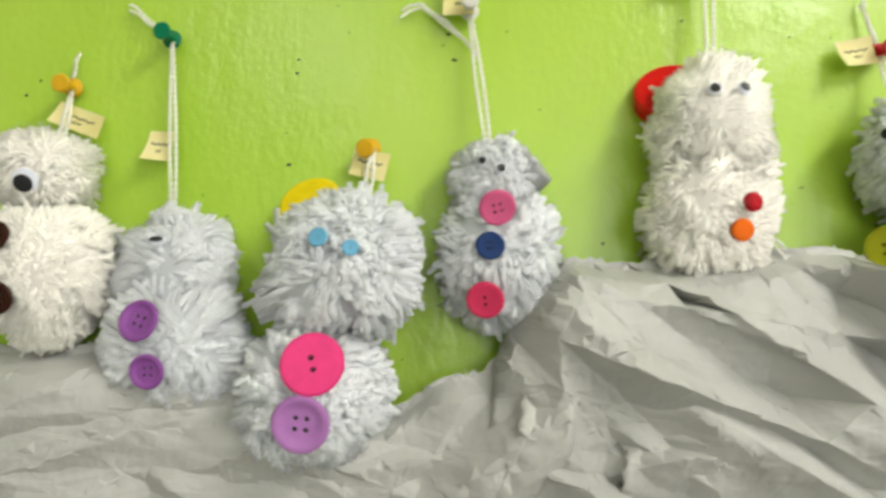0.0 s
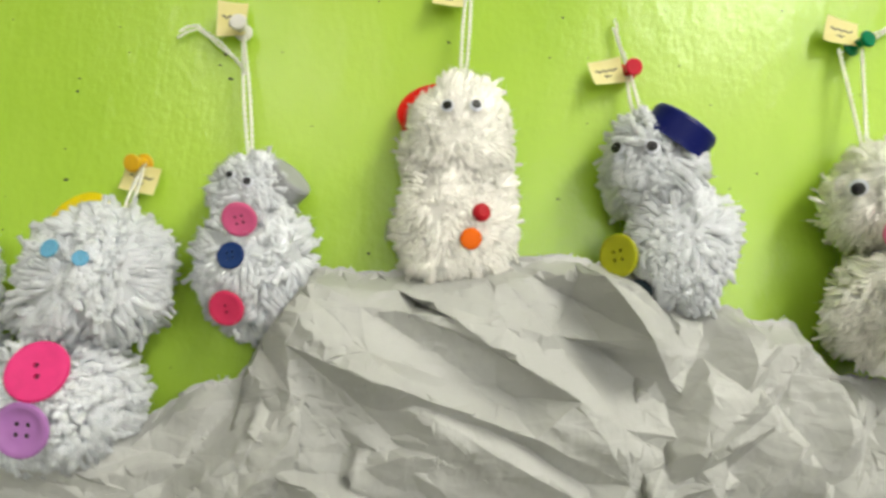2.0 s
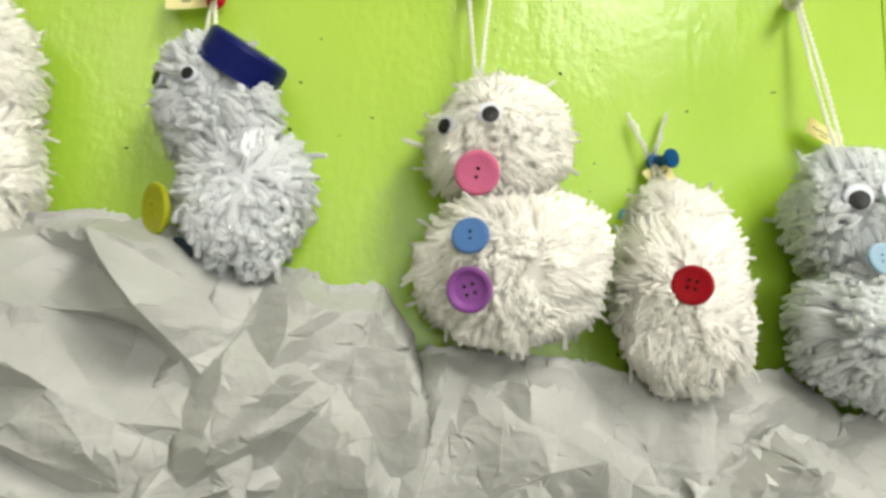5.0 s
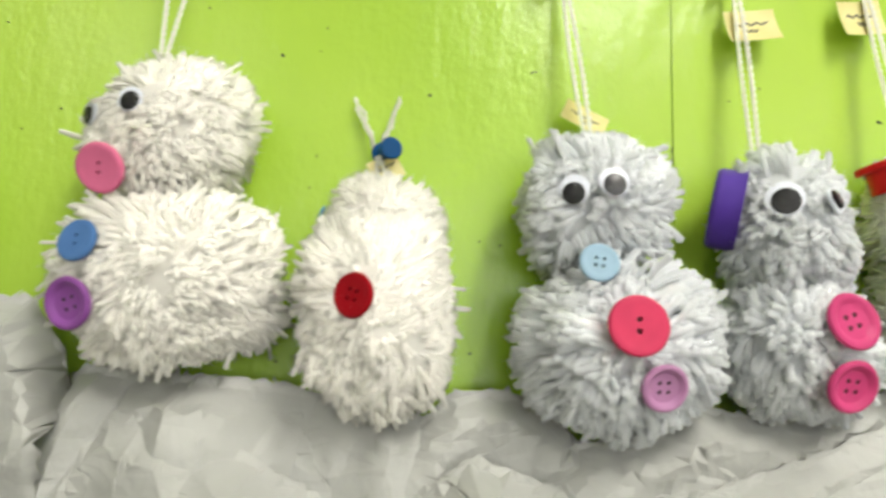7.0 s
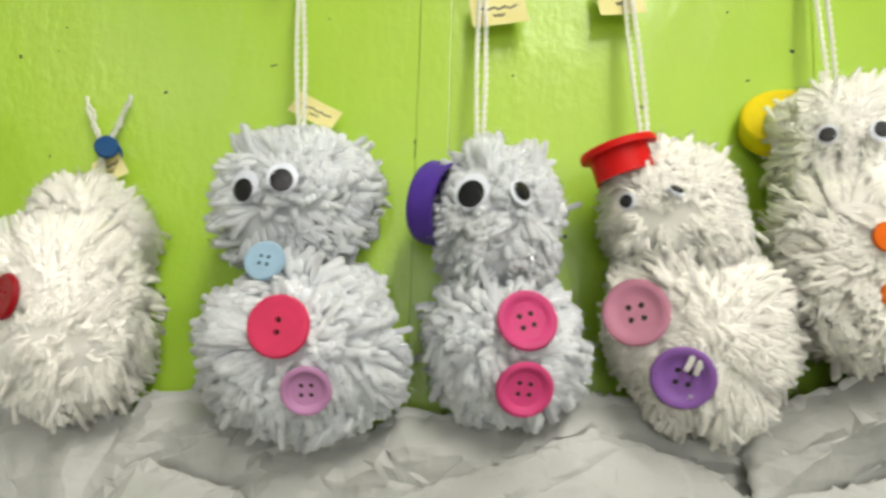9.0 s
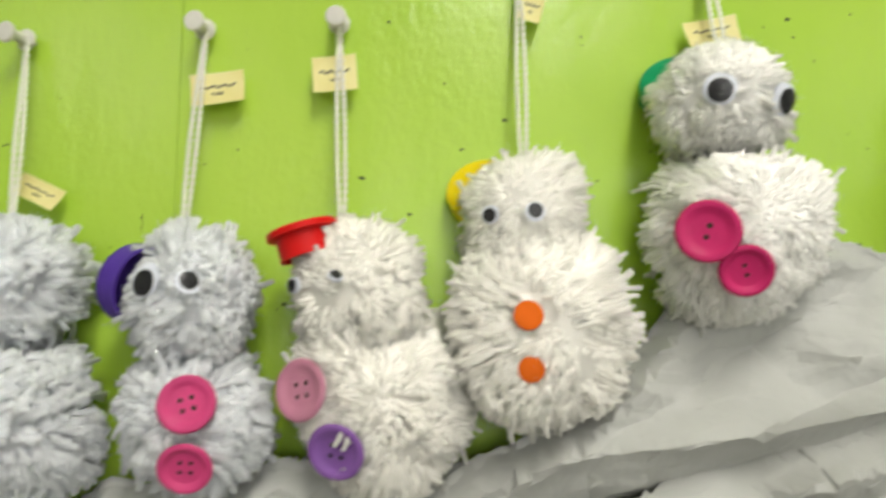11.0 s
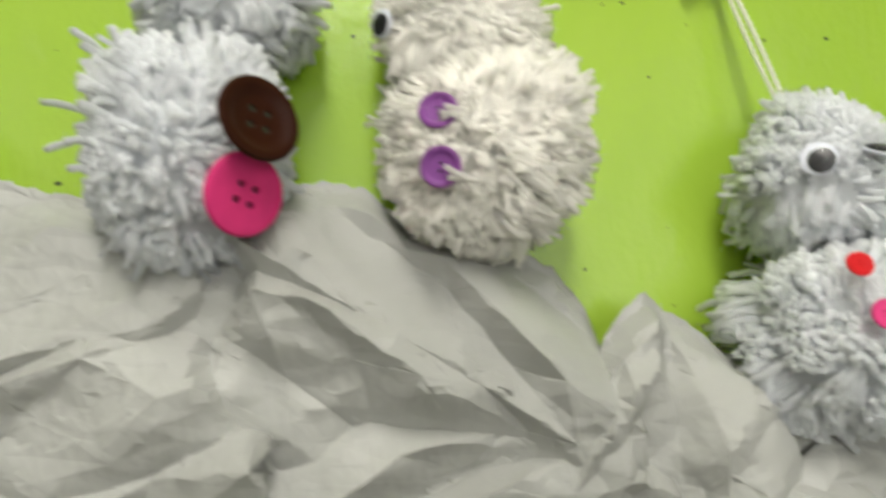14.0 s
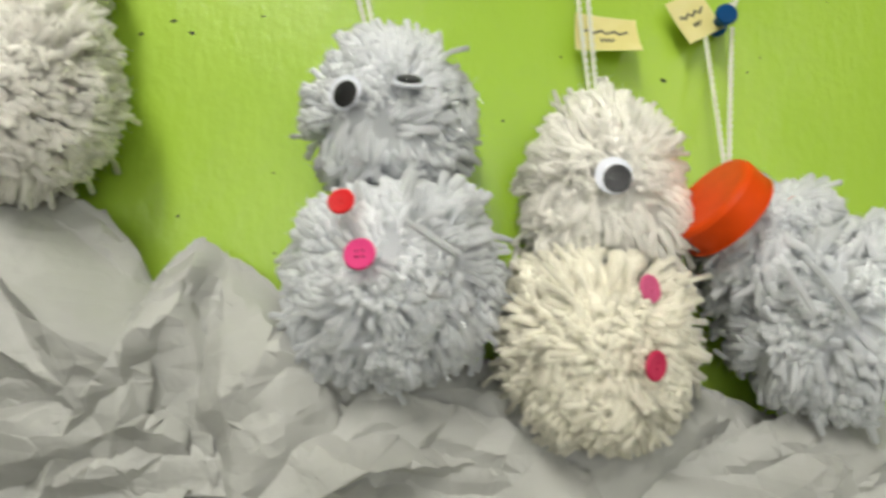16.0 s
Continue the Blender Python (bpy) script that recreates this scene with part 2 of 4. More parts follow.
window = tagged(mesh_object("fill_window_1", v, f, LAMP, smooth=False), "white window frame added around the unseen fill light", "window", kind="structure")
for px0, px1 in ((0.06, 1.77), (1.83, 3.54)):
    v, f = box(px0, -4.066, 0.98, px1, -4.060, 2.46)
    pane = mesh_object("pane", v, f, CLEAR, window, "clear glass pane", smooth=False)
    pane.visible_shadow = False
panel("wall_west", -2.1, -4.0, 0, -2.0, 0.1, 2.7, PLASTER, "plain pale plaster wall of the room")
panel("wall_east", 4.0, -4.0, 0, 4.1, 0.1, 2.7, PLASTER, "plain pale plaster wall of the room")
for lx, ly in ((1.0, -1.2), (-0.7, -2.6), (2.9, -2.8)):
    v, f = box(lx - 0.16, ly - 0.66, 2.63, lx + 0.16, ly + 0.66, 2.70)
    light = mesh_object("ceiling_light", v, f, LAMP, smooth=False)
    tagged(light, "white box ceiling light with a tube lamp", "ceiling light", "ceiling lights")
    v, f = box(lx - 0.13, ly - 0.62, 2.595, lx + 0.13, ly + 0.62, 2.63)
    mesh_object("diffuser", v, f, LAMP, light, "milky diffuser", smooth=False)


def pin_holes():
    """Tiny old pin holes and specks in the paint; the holes' inner shade is dark colour."""
    rng = random.Random(5)
    verts, faces = [], []
    spots = [(0.0197, 1.606), (-0.1255, 1.4903), (0.413, 1.5885), (0.7927, 1.6417), (0.7078, 1.5517),
             (0.7993, 1.5686), (0.9003, 1.6427), (1.1858, 1.5142), (1.2893, 1.5358), (1.4145, 1.5641)]
    spots += [(rng.uniform(-0.3, 1.6), rng.uniform(1.40, 1.72)) for _ in range(300)]
    # a narrow slit at the joint, its shade painted as dark spots
    for k in range(6):
        spots.append((0.5807 + rng.uniform(-0.0002, 0.0002), 1.543 + 0.0016 * k))
    for x, z in spots:
        r, n, o = rng.choice((0.0004, 0.0005, 0.0006, 0.0009)), 7, len(verts)
        sx, tilt = rng.uniform(0.9, 1.9), rng.uniform(-0.5, 0.5)
        for k in range(n):
            w = 2 * math.pi * k / n
            q = r * rng.uniform(0.75, 1.2)
            verts.append((x + q * sx * math.cos(w), -0.0001, z + q * math.sin(w) + tilt * q * math.cos(w)))
        verts.append((x, -0.0003, z))
        faces += [(o + k, o + (k + 1) % n, o + n) for k in range(n)]
    ob = mesh_object("pin_holes", verts, faces, HOLE)
    tagged(ob, "scattered old pin holes and specks in green paint", "pin holes", kind="stuff")


pin_holes()


# ---- crumpled paper ----
def folds_over(rng, x0, x1, z0, z1, angle, size, ridges):
    """Random long folds over a stretch of paper: x, z, direction, half length, height, gentle width, steep width."""
    folds = []
    count = int((x1 - x0) * (z1 - z0) / (size * size) * 1.4) + 6
    for i in range(count):
        small = i % 5 > 1
        turn = rng.gauss(0, 16) if rng.random() < 0.8 else rng.uniform(-80, 80)
        scale = rng.uniform(0.35, 0.6) if small else rng.uniform(0.75, 1.5)
        folds.append((rng.uniform(x0 - 0.01, x1 + 0.01), rng.uniform(z0, z1 + 0.004), radians(angle + turn), size * scale * rng.uniform(1.5, 3.0),
                      0.27 * size * scale * rng.uniform(0.6, 1.25), size * scale * rng.uniform(0.65, 1.25), size * scale * rng.uniform(0.3, 0.75)))
    for rx0, rz0, rx1, rz1, tall, wide in ridges:
        folds.append(((rx0 + rx1) / 2, (rz0 + rz1) / 2, math.atan2(rz1 - rz0, rx1 - rx0), math.hypot(rx1 - rx0, rz1 - rz0) * 0.62, tall * 1.25, wide, wide * 0.3))
    return folds


def facets(px, pz, points, heights, tris):
    """Heights at (px, pz) on the net of flat facets through points."""
    h = np.zeros(len(px))
    for a, b, c in tris:
        (ax, az), (bx, bz), (cx, cz) = points[a], points[b], points[c]
        det = (bz - cz) * (ax - cx) + (cx - bx) * (az - cz)
        if abs(det) < 1e-12:
            continue
        u = ((bz - cz) * (px - cx) + (cx - bx) * (pz - cz)) / det
        v = ((cz - az) * (px - cx) + (ax - cx) * (pz - cz)) / det
        inside = (u >= -1e-6) & (v >= -1e-6) & (u + v <= 1 + 1e-6)
        h[inside] = (u * heights[a] + v * heights[b] + (1 - u - v) * heights[c])[inside]
    return h


def scatter(rng, x0, x1, z0, z1, gap):
    """Loose points at least about a gap apart."""
    out = []
    nx, nz = max(2, int((x1 - x0) / gap)), max(2, int((z1 - z0) / gap))
    for i in range(nx + 1):
        for j in range(nz + 1):
            out.append((x0 + (i + rng.uniform(-0.42, 0.42)) * (x1 - x0) / nx, z0 + (j + rng.uniform(-0.42, 0.42)) * (z1 - z0) / nz))
    return out


def paper_sheet(label, outline, bottom, y_top, angle, seed, ridges=(), strength=1.0, size=0.032, belly=0.006, long=3.0):
    """A crumpled sheet under the line outline (x, z): flat facets between sharp creases, drawn out along an angle."""
    rng = random.Random(seed)
    y_top, y_bottom, gap = y_top - 0.008, y_top + 0.004, size * 0.75
    ox, oz = np.array([p[0] for p in outline]), np.array([p[1] for p in outline])
    x0, x1, z1 = ox[0], ox[-1], oz.max() + 0.01
    c, s = math.cos(radians(angle)), math.sin(radians(angle))
    # large creases, in a frame turned by the angle and squeezed along it
    corners = [(x * c + z * s, -x * s + z * c) for x in (x0, x1) for z in (bottom, z1)]
    a0, a1 = min(p[0] for p in corners) / long, max(p[0] for p in corners) / long
    b0, b1 = min(p[1] for p in corners), max(p[1] for p in corners)
    big = scatter(rng, a0 - gap, a1 + gap, b0 - gap, b1 + gap, gap)
    high = [rng.choice((0.0, 0.002, 0.006, 0.010)) + rng.uniform(-0.002, 0.002) for _ in big]
    for rx0, rz0, rx1, rz1, tall, wide in ridges:
        n = 7
        for i in range(n):
            t = i / (n - 1)
            x, z = rx0 + (rx1 - rx0) * t, rz0 + (rz1 - rz0) * t
            big.append(((x * c + z * s) / long, -x * s + z * c))
            high.append(0.008 + 0.7 * tall * math.sin(math.pi * (0.1 + 0.8 * t)))
    flat, _, tris, where, _, _ = geometry.delaunay_2d_cdt([Vector(p) for p in big], [], [], 0, 1e-6)
    high = [high[w[0]] for w in where]
    flat = [(p.x, p.y) for p in flat]
    # smaller creases between them, on lines that keep the large ones
    pts, edges, index = [], [], {}

    def spot(p, key=None):
        if key is not None and key in index:
            return index[key]
        pts.append(p)
        if key is not None:
            index[key] = len(pts) - 1
        return len(pts) - 1

    kept = set()
    for t in tris:
        for i, j in zip(t, (t[1], t[2], t[0])):
            kept.add((min(i, j), max(i, j)))
    world = [(p[0] * long * c - p[1] * s, p[0] * long * s + p[1] * c) for p in flat]
    for i, j in sorted(kept):
        p, q = Vector(world[i]), Vector(world[j])
        n = max(1, int((q - p).length / 0.0075))
        last = spot(p, i)
        for k in range(1, n):
            w = (q - p).orthogonal().normalized() * rng.uniform(-0.0009, 0.0009)
            this = spot(p.lerp(q, k / n) + w)
            edges.append((last, this))
            last = this
        edges.append((last, spot(q, j)))
    pts += [Vector(p) for p in scatter(rng, x0, x1, bottom, z1, 0.0036)]
    rim = []
    count = int((x1 - x0) / 0.004)
    for i in range(count + 1):
        x = x0 + (x1 - x0) * i / count
        z = float(np.interp(x, ox, oz)) + rng.uniform(-0.0016, 0.0010)
        pts.append(Vector((x, z)))
        rim.append(len(pts) - 1)
    edges += list(zip(rim, rim[1:]))
    net, _, faces, _, _, _ = geometry.delaunay_2d_cdt(pts, edges, [], 0, 1e-5)
    px, pz = np.array([p.x for p in net]), np.array([p.y for p in net])
    a, b = (px * c + pz * s) / long, -px * s + pz * c
    h = facets(a, b, flat, high, tris)
    small = np.array([rng.uniform(-1, 1) for _ in net])
    rough = 0.35 + 0.65 * (0.5 + 0.5 * np.sin(px * 33 + seed * 1.7) * np.sin(pz * 39 + seed))
    rolls = np.zeros(len(px))
    for fx, fz, way, half, tall, gentle, steep in folds_over(rng, x0, x1, bottom + 0.05, z1, angle, size, ridges):
        along = ((px - fx) * math.cos(way) + (pz - fz) * math.sin(way)) / half
        off = -(px - fx) * math.sin(way) + (pz - fz) * math.cos(way) + 0.002 * np.sin(px * 60 + seed)
        taper = np.clip(1.9 * (1 - np.abs(along)), 0, 1)
        side = np.where(off > 0, off / (gentle * (0.35 + 0.65 * taper)), -off / steep)
        bump = tall * taper * np.clip(1 - side, 0, 1) ** 1.05
        rolls = np.maximum(rolls, bump) + 0.3 * np.minimum(rolls, bump)
    h = 2.4 * h + 0.95 * rolls + 0.0009 * small * rough
    top = np.interp(px, ox, oz)
    v = np.clip((top - pz) / (top - bottom), 0, 1)
    edge = np.clip((top - pz) / 0.012, 0.3, 1)
    y = y_top + (y_bottom - y_top) * v ** 0.8 - belly * np.sin(np.pi * np.clip(v * 1.6, 0, 1)) - strength * h * edge
    y = np.minimum(y, -0.0018)
    tri = np.array([t for t in faces if len(t) == 3])
    mx, mz = px[tri].mean(1), pz[tri].mean(1)
    tri = tri[(mx > x0) & (mx < x1) & (mz > bottom) & (mz < np.interp(mx, ox, oz) + 0.0002)]
    i, j, k = tri.T
    turn = (px[j] - px[i]) * (pz[k] - pz[i]) - (pz[j] - pz[i]) * (px[k] - px[i])
    good = np.where((turn > 0)[:, None], tri, tri[:, ::-1]).tolist()
    used = sorted({i for t in good for i in t})
    renum = {i: n for n, i in enumerate(used)}
    verts = [(float(px[i]), float(y[i]), float(pz[i])) for i in used]
    ob = mesh_object("paper_sheet", verts, [tuple(renum[i] for i in t) for t in good], PAPER, crisp=24)
    edge_mod = ob.modifiers.new("thickness", "SOLIDIFY")
    edge_mod.thickness = 0.0003
    return tagged(ob, label, "paper", "crumpled paper snow")


CRUMPLED = "crumpled white paper sheet pinned along the green wall as snow"
paper_sheet(CRUMPLED, [(-0.36, 1.425), (-0.229, 1.413), (-0.17, 1.418), (-0.10, 1.412), (-0.03, 1.398), (0.02, 1.38)], 1.27, -0.005, 8, 1)
paper_sheet("loosely balled white paper bunch against the green wall", [(-0.034, 1.392), (-0.018, 1.402), (-0.002, 1.416), (0.018, 1.420), (0.03, 1.433), (0.06, 1.44)], 1.27, -0.006, 55, 2)
paper_sheet("wide smooth-creased white paper sheet with long diagonal folds", [(0.024, 1.425), (0.032, 1.449), (0.057, 1.481), (0.087, 1.480), (0.13, 1.486), (0.164, 1.493), (0.188, 1.496), (0.219, 1.490), (0.245, 1.470), (0.262, 1.43)],
            1.28, -0.008, -28, 3, ridges=((0.06, 1.462, 0.20, 1.452, 0.006, 0.03), (0.10, 1.47, 0.235, 1.40, 0.008, 0.035), (0.05, 1.44, 0.17, 1.405, 0.007, 0.03), (0.19, 1.492, 0.235, 1.435, 0.010, 0.02)), strength=0.95)
paper_sheet(CRUMPLED, [(0.222, 1.44), (0.24, 1.474), (0.275, 1.476), (0.287, 1.468), (0.309, 1.470), (0.322, 1.452), (0.33, 1.43)], 1.28, -0.006, 60, 4)
paper_sheet(CRUMPLED, [(0.312, 1.42), (0.33, 1.444), (0.37, 1.441), (0.41, 1.438), (0.438, 1.432), (0.47, 1.425), (0.49, 1.41)], 1.28, -0.006, 75, 5, strength=1.0)
paper_sheet(CRUMPLED, [(0.445, 1.405), (0.465, 1.425), (0.478, 1.437), (0.501, 1.438), (0.525, 1.424), (0.54, 1.41)], 1.29, -0.005, 30, 6, strength=0.9)
paper_sheet("smooth white paper sheet tucked against the green wall", [(0.505, 1.40), (0.53, 1.418), (0.563, 1.422), (0.581, 1.434), (0.618, 1.428), (0.654, 1.442), (0.70, 1.437), (0.745, 1.44)], 1.29, -0.006, 15, 7, strength=1.0)
paper_sheet("large pale paper sheet rising in a soft slope", [(0.715, 1.425), (0.735, 1.441), (0.761, 1.451), (0.786, 1.466), (0.81, 1.488), (0.826, 1.508), (0.86, 1.523), (0.889, 1.534), (0.901, 1.539), (0.945, 1.527), (0.985, 1.515), (1.0, 1.49)],
            1.33, -0.007, 22, 8, ridges=((0.78, 1.445, 0.97, 1.478, 0.010, 0.035),), strength=0.7)
paper_sheet(CRUMPLED, [(0.975, 1.49), (1.0, 1.525), (1.03, 1.533), (1.048, 1.530), (1.064, 1.514), (1.10, 1.508), (1.123, 1.496), (1.135, 1.48), (1.148, 1.45)],
            1.33, -0.007, -48, 9, ridges=((1.0, 1.51, 1.12, 1.43, 0.010, 0.03), (1.075, 1.50, 1.135, 1.43, 0.008, 0.025)), strength=0.72)
paper_sheet("peaked fold of crumpled white paper on the green wall", [(1.122, 1.43), (1.14, 1.463), (1.147, 1.474), (1.161, 1.485), (1.173, 1.476), (1.185, 1.467), (1.2, 1.452), (1.215, 1.43)], 1.33, -0.008, 70, 10)
paper_sheet(CRUMPLED, [(1.175, 1.42), (1.198, 1.447), (1.225, 1.442), (1.26, 1.432), (1.31, 1.425), (1.367, 1.415), (1.398, 1.40), (1.45, 1.386), (1.62, 1.38)], 1.26, -0.006, 25, 11)
# flaps that lie over the sheets behind
FLAP = "folded flap of crumpled white paper with a sharp creased edge"
for n, (outline, angle) in enumerate((
        ([(-0.22, 1.385), (-0.13, 1.403), (-0.07, 1.39), (-0.04, 1.37)], 15),
        ([(0.036, 1.43), (0.055, 1.452), (0.10, 1.447), (0.16, 1.430), (0.205, 1.402), (0.22, 1.38)], -30),
        ([(0.085, 1.40), (0.11, 1.414), (0.15, 1.402), (0.21, 1.413), (0.245, 1.39)], -20),
        ([(0.232, 1.425), (0.25, 1.453), (0.28, 1.442), (0.30, 1.42), (0.318, 1.39)], 50),
        ([(0.325, 1.40), (0.35, 1.428), (0.39, 1.42), (0.43, 1.395)], 75),
        ([(0.455, 1.39), (0.485, 1.415), (0.52, 1.402), (0.54, 1.385)], 40),
        ([(0.57, 1.40), (0.61, 1.413), (0.655, 1.43), (0.70, 1.415), (0.73, 1.39)], 25),
        ([(0.79, 1.42), (0.83, 1.442), (0.90, 1.457), (0.955, 1.488), (0.985, 1.48), (1.012, 1.44)], 22),
        ([(0.985, 1.46), (1.008, 1.503), (1.05, 1.49), (1.09, 1.468), (1.12, 1.44)], -35),
        ([(1.105, 1.40), (1.125, 1.436), (1.142, 1.458), (1.158, 1.468), (1.17, 1.43)], 60),
        ([(1.185, 1.40), (1.23, 1.424), (1.28, 1.407), (1.32, 1.38)], 30),
        ([(1.325, 1.375), (1.345, 1.388), (1.394, 1.406), (1.45, 1.40), (1.52, 1.38)], 25))):
    paper_sheet(FLAP, outline, min(p[1] for p in outline) - 0.05, -0.021, angle, 40 + n, strength=0.8, size=0.024)
# the loose lower folds in front
paper_sheet(CRUMPLED, [(-0.36, 1.37), (-0.25, 1.385), (-0.16, 1.37), (-0.06, 1.38), (0.02, 1.395), (0.08, 1.385), (0.1, 1.37)], 1.22, -0.015, -12, 12, strength=0.85, size=0.023)
paper_sheet(CRUMPLED, [(0.055, 1.37), (0.07, 1.402), (0.12, 1.405), (0.19, 1.398), (0.26, 1.40), (0.33, 1.39), (0.40, 1.395), (0.45, 1.38)], 1.22, -0.015, 12, 13, strength=0.85, size=0.023)
paper_sheet(CRUMPLED, [(0.42, 1.37), (0.47, 1.405), (0.53, 1.395), (0.60, 1.40), (0.68, 1.402), (0.76, 1.41), (0.80, 1.40)], 1.22, -0.015, -18, 14, strength=0.85, size=0.023)
paper_sheet(CRUMPLED, [(0.76, 1.41), (0.84, 1.435), (0.92, 1.452), (0.99, 1.468), (1.05, 1.45), (1.12, 1.44), (1.16, 1.42)], 1.27, -0.015, 20, 15, strength=0.85, size=0.023)
paper_sheet(CRUMPLED, [(1.10, 1.40), (1.15, 1.423), (1.21, 1.415), (1.28, 1.40), (1.36, 1.39), (1.45, 1.372), (1.62, 1.36)], 1.22, -0.015, -15, 16, ridges=((1.201, 1.385, 1.277, 1.428, 0.010, 0.03),), strength=0.85, size=0.023)


# ---- parts of the ornaments ----
def pompom(name, centre, radii, yarn, seed, parent, clear=(), boxy=2.0, join=0.0):
    """A ball of cut yarn: strands from a core, leaning into tufts."""
    rng = np.random.RandomState(seed)
    thick, sides, share = {"grey": (0.00130, 6, 0.70), "thick": (0.00115, 6, 0.70), "ecru": (0.00115, 6, 0.70)}.get(yarn, (0.00088, 5, 0.62))
    R, C = np.array(radii), np.array(centre)
    mean = R.mean()
    count = int(4 * math.pi * mean * mean / (thick * thick * math.pi) * share)
    k = np.arange(count) + 0.5
    polar, turn = np.arccos(1 - 2 * k / count), math.pi * (1 + 5 ** 0.5) * k
    d = np.stack([np.cos(turn) * np.sin(polar), np.sin(turn) * np.sin(polar), np.cos(polar)], 1)
    d += rng.normal(0, 0.05, d.shape)
    d /= np.linalg.norm(d, axis=1)[:, None]
    d = d[(d[:, 1] < 0.2) | (rng.rand(len(d)) < 0.25)]
    count = len(d)
    # the pile is parted at the face and falls away from there in locks
    part = np.array([rng.uniform(-0.25, 0.25), -1.0, rng.uniform(0.05, 0.4)])
    part /= np.linalg.norm(part)
    tufts = rng.normal(size=(44 if yarn == "grey" else 80, 3))
    tufts /= np.linalg.norm(tufts, axis=1)[:, None]
    near = (d @ tufts.T).argmax(1)
    gather = rng.uniform(-0.05, 0.36 if yarn == "grey" else 0.2, len(tufts))[near][:, None] * (tufts[near] - d)
    sweep = rng.normal(0, 0.13 if yarn == "grey" else 0.09, (len(tufts), 3))[near]
    away = d - part
    away = away / (np.linalg.norm(away, axis=1)[:, None] + 0.35)
    tip = d + gather + sweep + 0.13 * away + rng.normal(0, 0.075, d.shape) + np.array([0, 0, -0.08])
    tip /= np.linalg.norm(tip, axis=1)[:, None]
    reach = rng.uniform(0.91, 1.05, len(tufts))[near] * rng.uniform(0.93, 1.05, count)
    reach = np.where(rng.rand(count) < 0.03, reach * 1.12, reach)[:, None]
    waves = [(rng.normal(0, 2.3, 3), rng.uniform(0, 6.3)) for _ in range(5)]

    def plump(v):
        lumps = sum(np.sin(v @ way + phase) for way, phase in waves)[:, None]
        # fuller on the side where the two balls are tied together
        full = boxy + 1.0 * np.clip(v[:, 2] * join, 0, 1)
        return ((np.abs(v) ** full[:, None]).sum(1) ** (-1 / full))[:, None] * (0.965 + 0.032 * lumps)

    reach = reach * plump(tip)
    line = []
    kink = rng.normal(0, 0.03, d.shape)
    for share_out, lean in ((0.0, 0.0), (0.45, 0.22), (0.78, 0.60), (1.0, 1.0)):
        way = d * (1 - lean) + tip * lean
        way /= np.linalg.norm(way, axis=1)[:, None]
        line.append(C + (way * (0.55 + (reach - 0.55) * share_out) + kink * math.sin(math.pi * share_out)) * R)
    # no strand pierces a button or an eye: those below are pressed flat
    keep = np.ones(count, bool)
    for place, normal, radius in clear:
        place, normal = np.array(place), np.array(normal)
        for i in range(1, 4):
            q = line[i] - place
            along = q @ normal
            beside = np.linalg.norm(q - along[:, None] * normal, axis=1)
            under = (along > -thick * 1.2) & (along < 0.5 * mean) & (beside < radius + thick * 0.3)
            line[i] = line[i] - (under * (along + thick * 1.2))[:, None] * normal
    for place, normal, radius in clear:
        place, normal = np.array(place), np.array(normal)
        for i in range(3):
            for s in (0.25, 0.5, 0.75, 1.0):
                q = line[i] + (line[i + 1] - line[i]) * s - place
                along = q @ normal
                beside = np.linalg.norm(q - along[:, None] * normal, axis=1)
                keep &= ~((along > -thick * 0.6) & (along < 0.5 * mean) & (beside < radius * 0.95 + thick * 0.4))
    tip, line, count = tip[keep], [p[keep] for p in line], int(keep.sum())
    p1, p2 = line[2], line[3]
    out = (p2 - p1) / (np.linalg.norm(p2 - p1, axis=1)[:, None] + 1e-9)
    u = np.cross(out, rng.normal(size=out.shape))
    u /= np.linalg.norm(u, axis=1)[:, None]
    w = np.cross(out, u)
    r = (thick * rng.uniform(0.78, 1.2, count))[:, None]
    rings = []
    for p, scale in zip(line, (0.8, 0.95, 1.0, 1.08)):
        for q in range(sides):
            a = 2 * math.pi * q / sides
            rings.append(p + r * scale * (u * math.cos(a) + w * math.sin(a)))
    rings.append(p2 + out * thick * 0.6)
    verts = np.stack(rings, 1).reshape(-1, 3)
    each = 4 * sides + 1
    pattern = []
    for ring in (0, 1, 2):
        for q in range(sides):
            j = (q + 1) % sides
            pattern.append((ring * sides + q, ring * sides + j, ring * sides + sides + j, ring * sides + sides + q))
    caps = [(3 * sides + q, 3 * sides + (q + 1) % sides, 4 * sides) for q in range(sides)]
    base = (np.arange(count) * each)[:, None, None]
    faces = (base + np.array(pattern)).reshape(-1, 4).tolist() + (base + np.array(caps)).reshape(-1, 3).tolist()
    # the dense middle of the ball
    cv, cf = lathe([(0, -1)] + [(math.sin(math.pi * i / 9), -math.cos(math.pi * i / 9)) for i in range(1, 9)] + [(0, 1)], 18)
    cv = np.array(cv)
    core = C + cv * plump(cv) * R * (0.82 if yarn in ("grey", "thick", "ecru") else 0.86)
    faces += [tuple(len(verts) + i for i in face) for face in cf]
    verts = np.concatenate([verts, core])
    ob = mesh_object(name, verts.tolist(), faces, YARN[yarn], parent, crisp=0)
    # soft woolly shading: the strands' normals lean outwards from the ball
    own = np.array([tuple(n.vector) for n in ob.data.vertex_normals])
    outward = (verts - C) / R ** 2
    outward /= np.linalg.norm(outward, axis=1)[:, None]
    soft = own * 0.75 + outward * 0.25
    soft /= np.linalg.norm(soft, axis=1)[:, None]
    ob.data.normals_split_custom_set_from_vertices(soft.tolist())
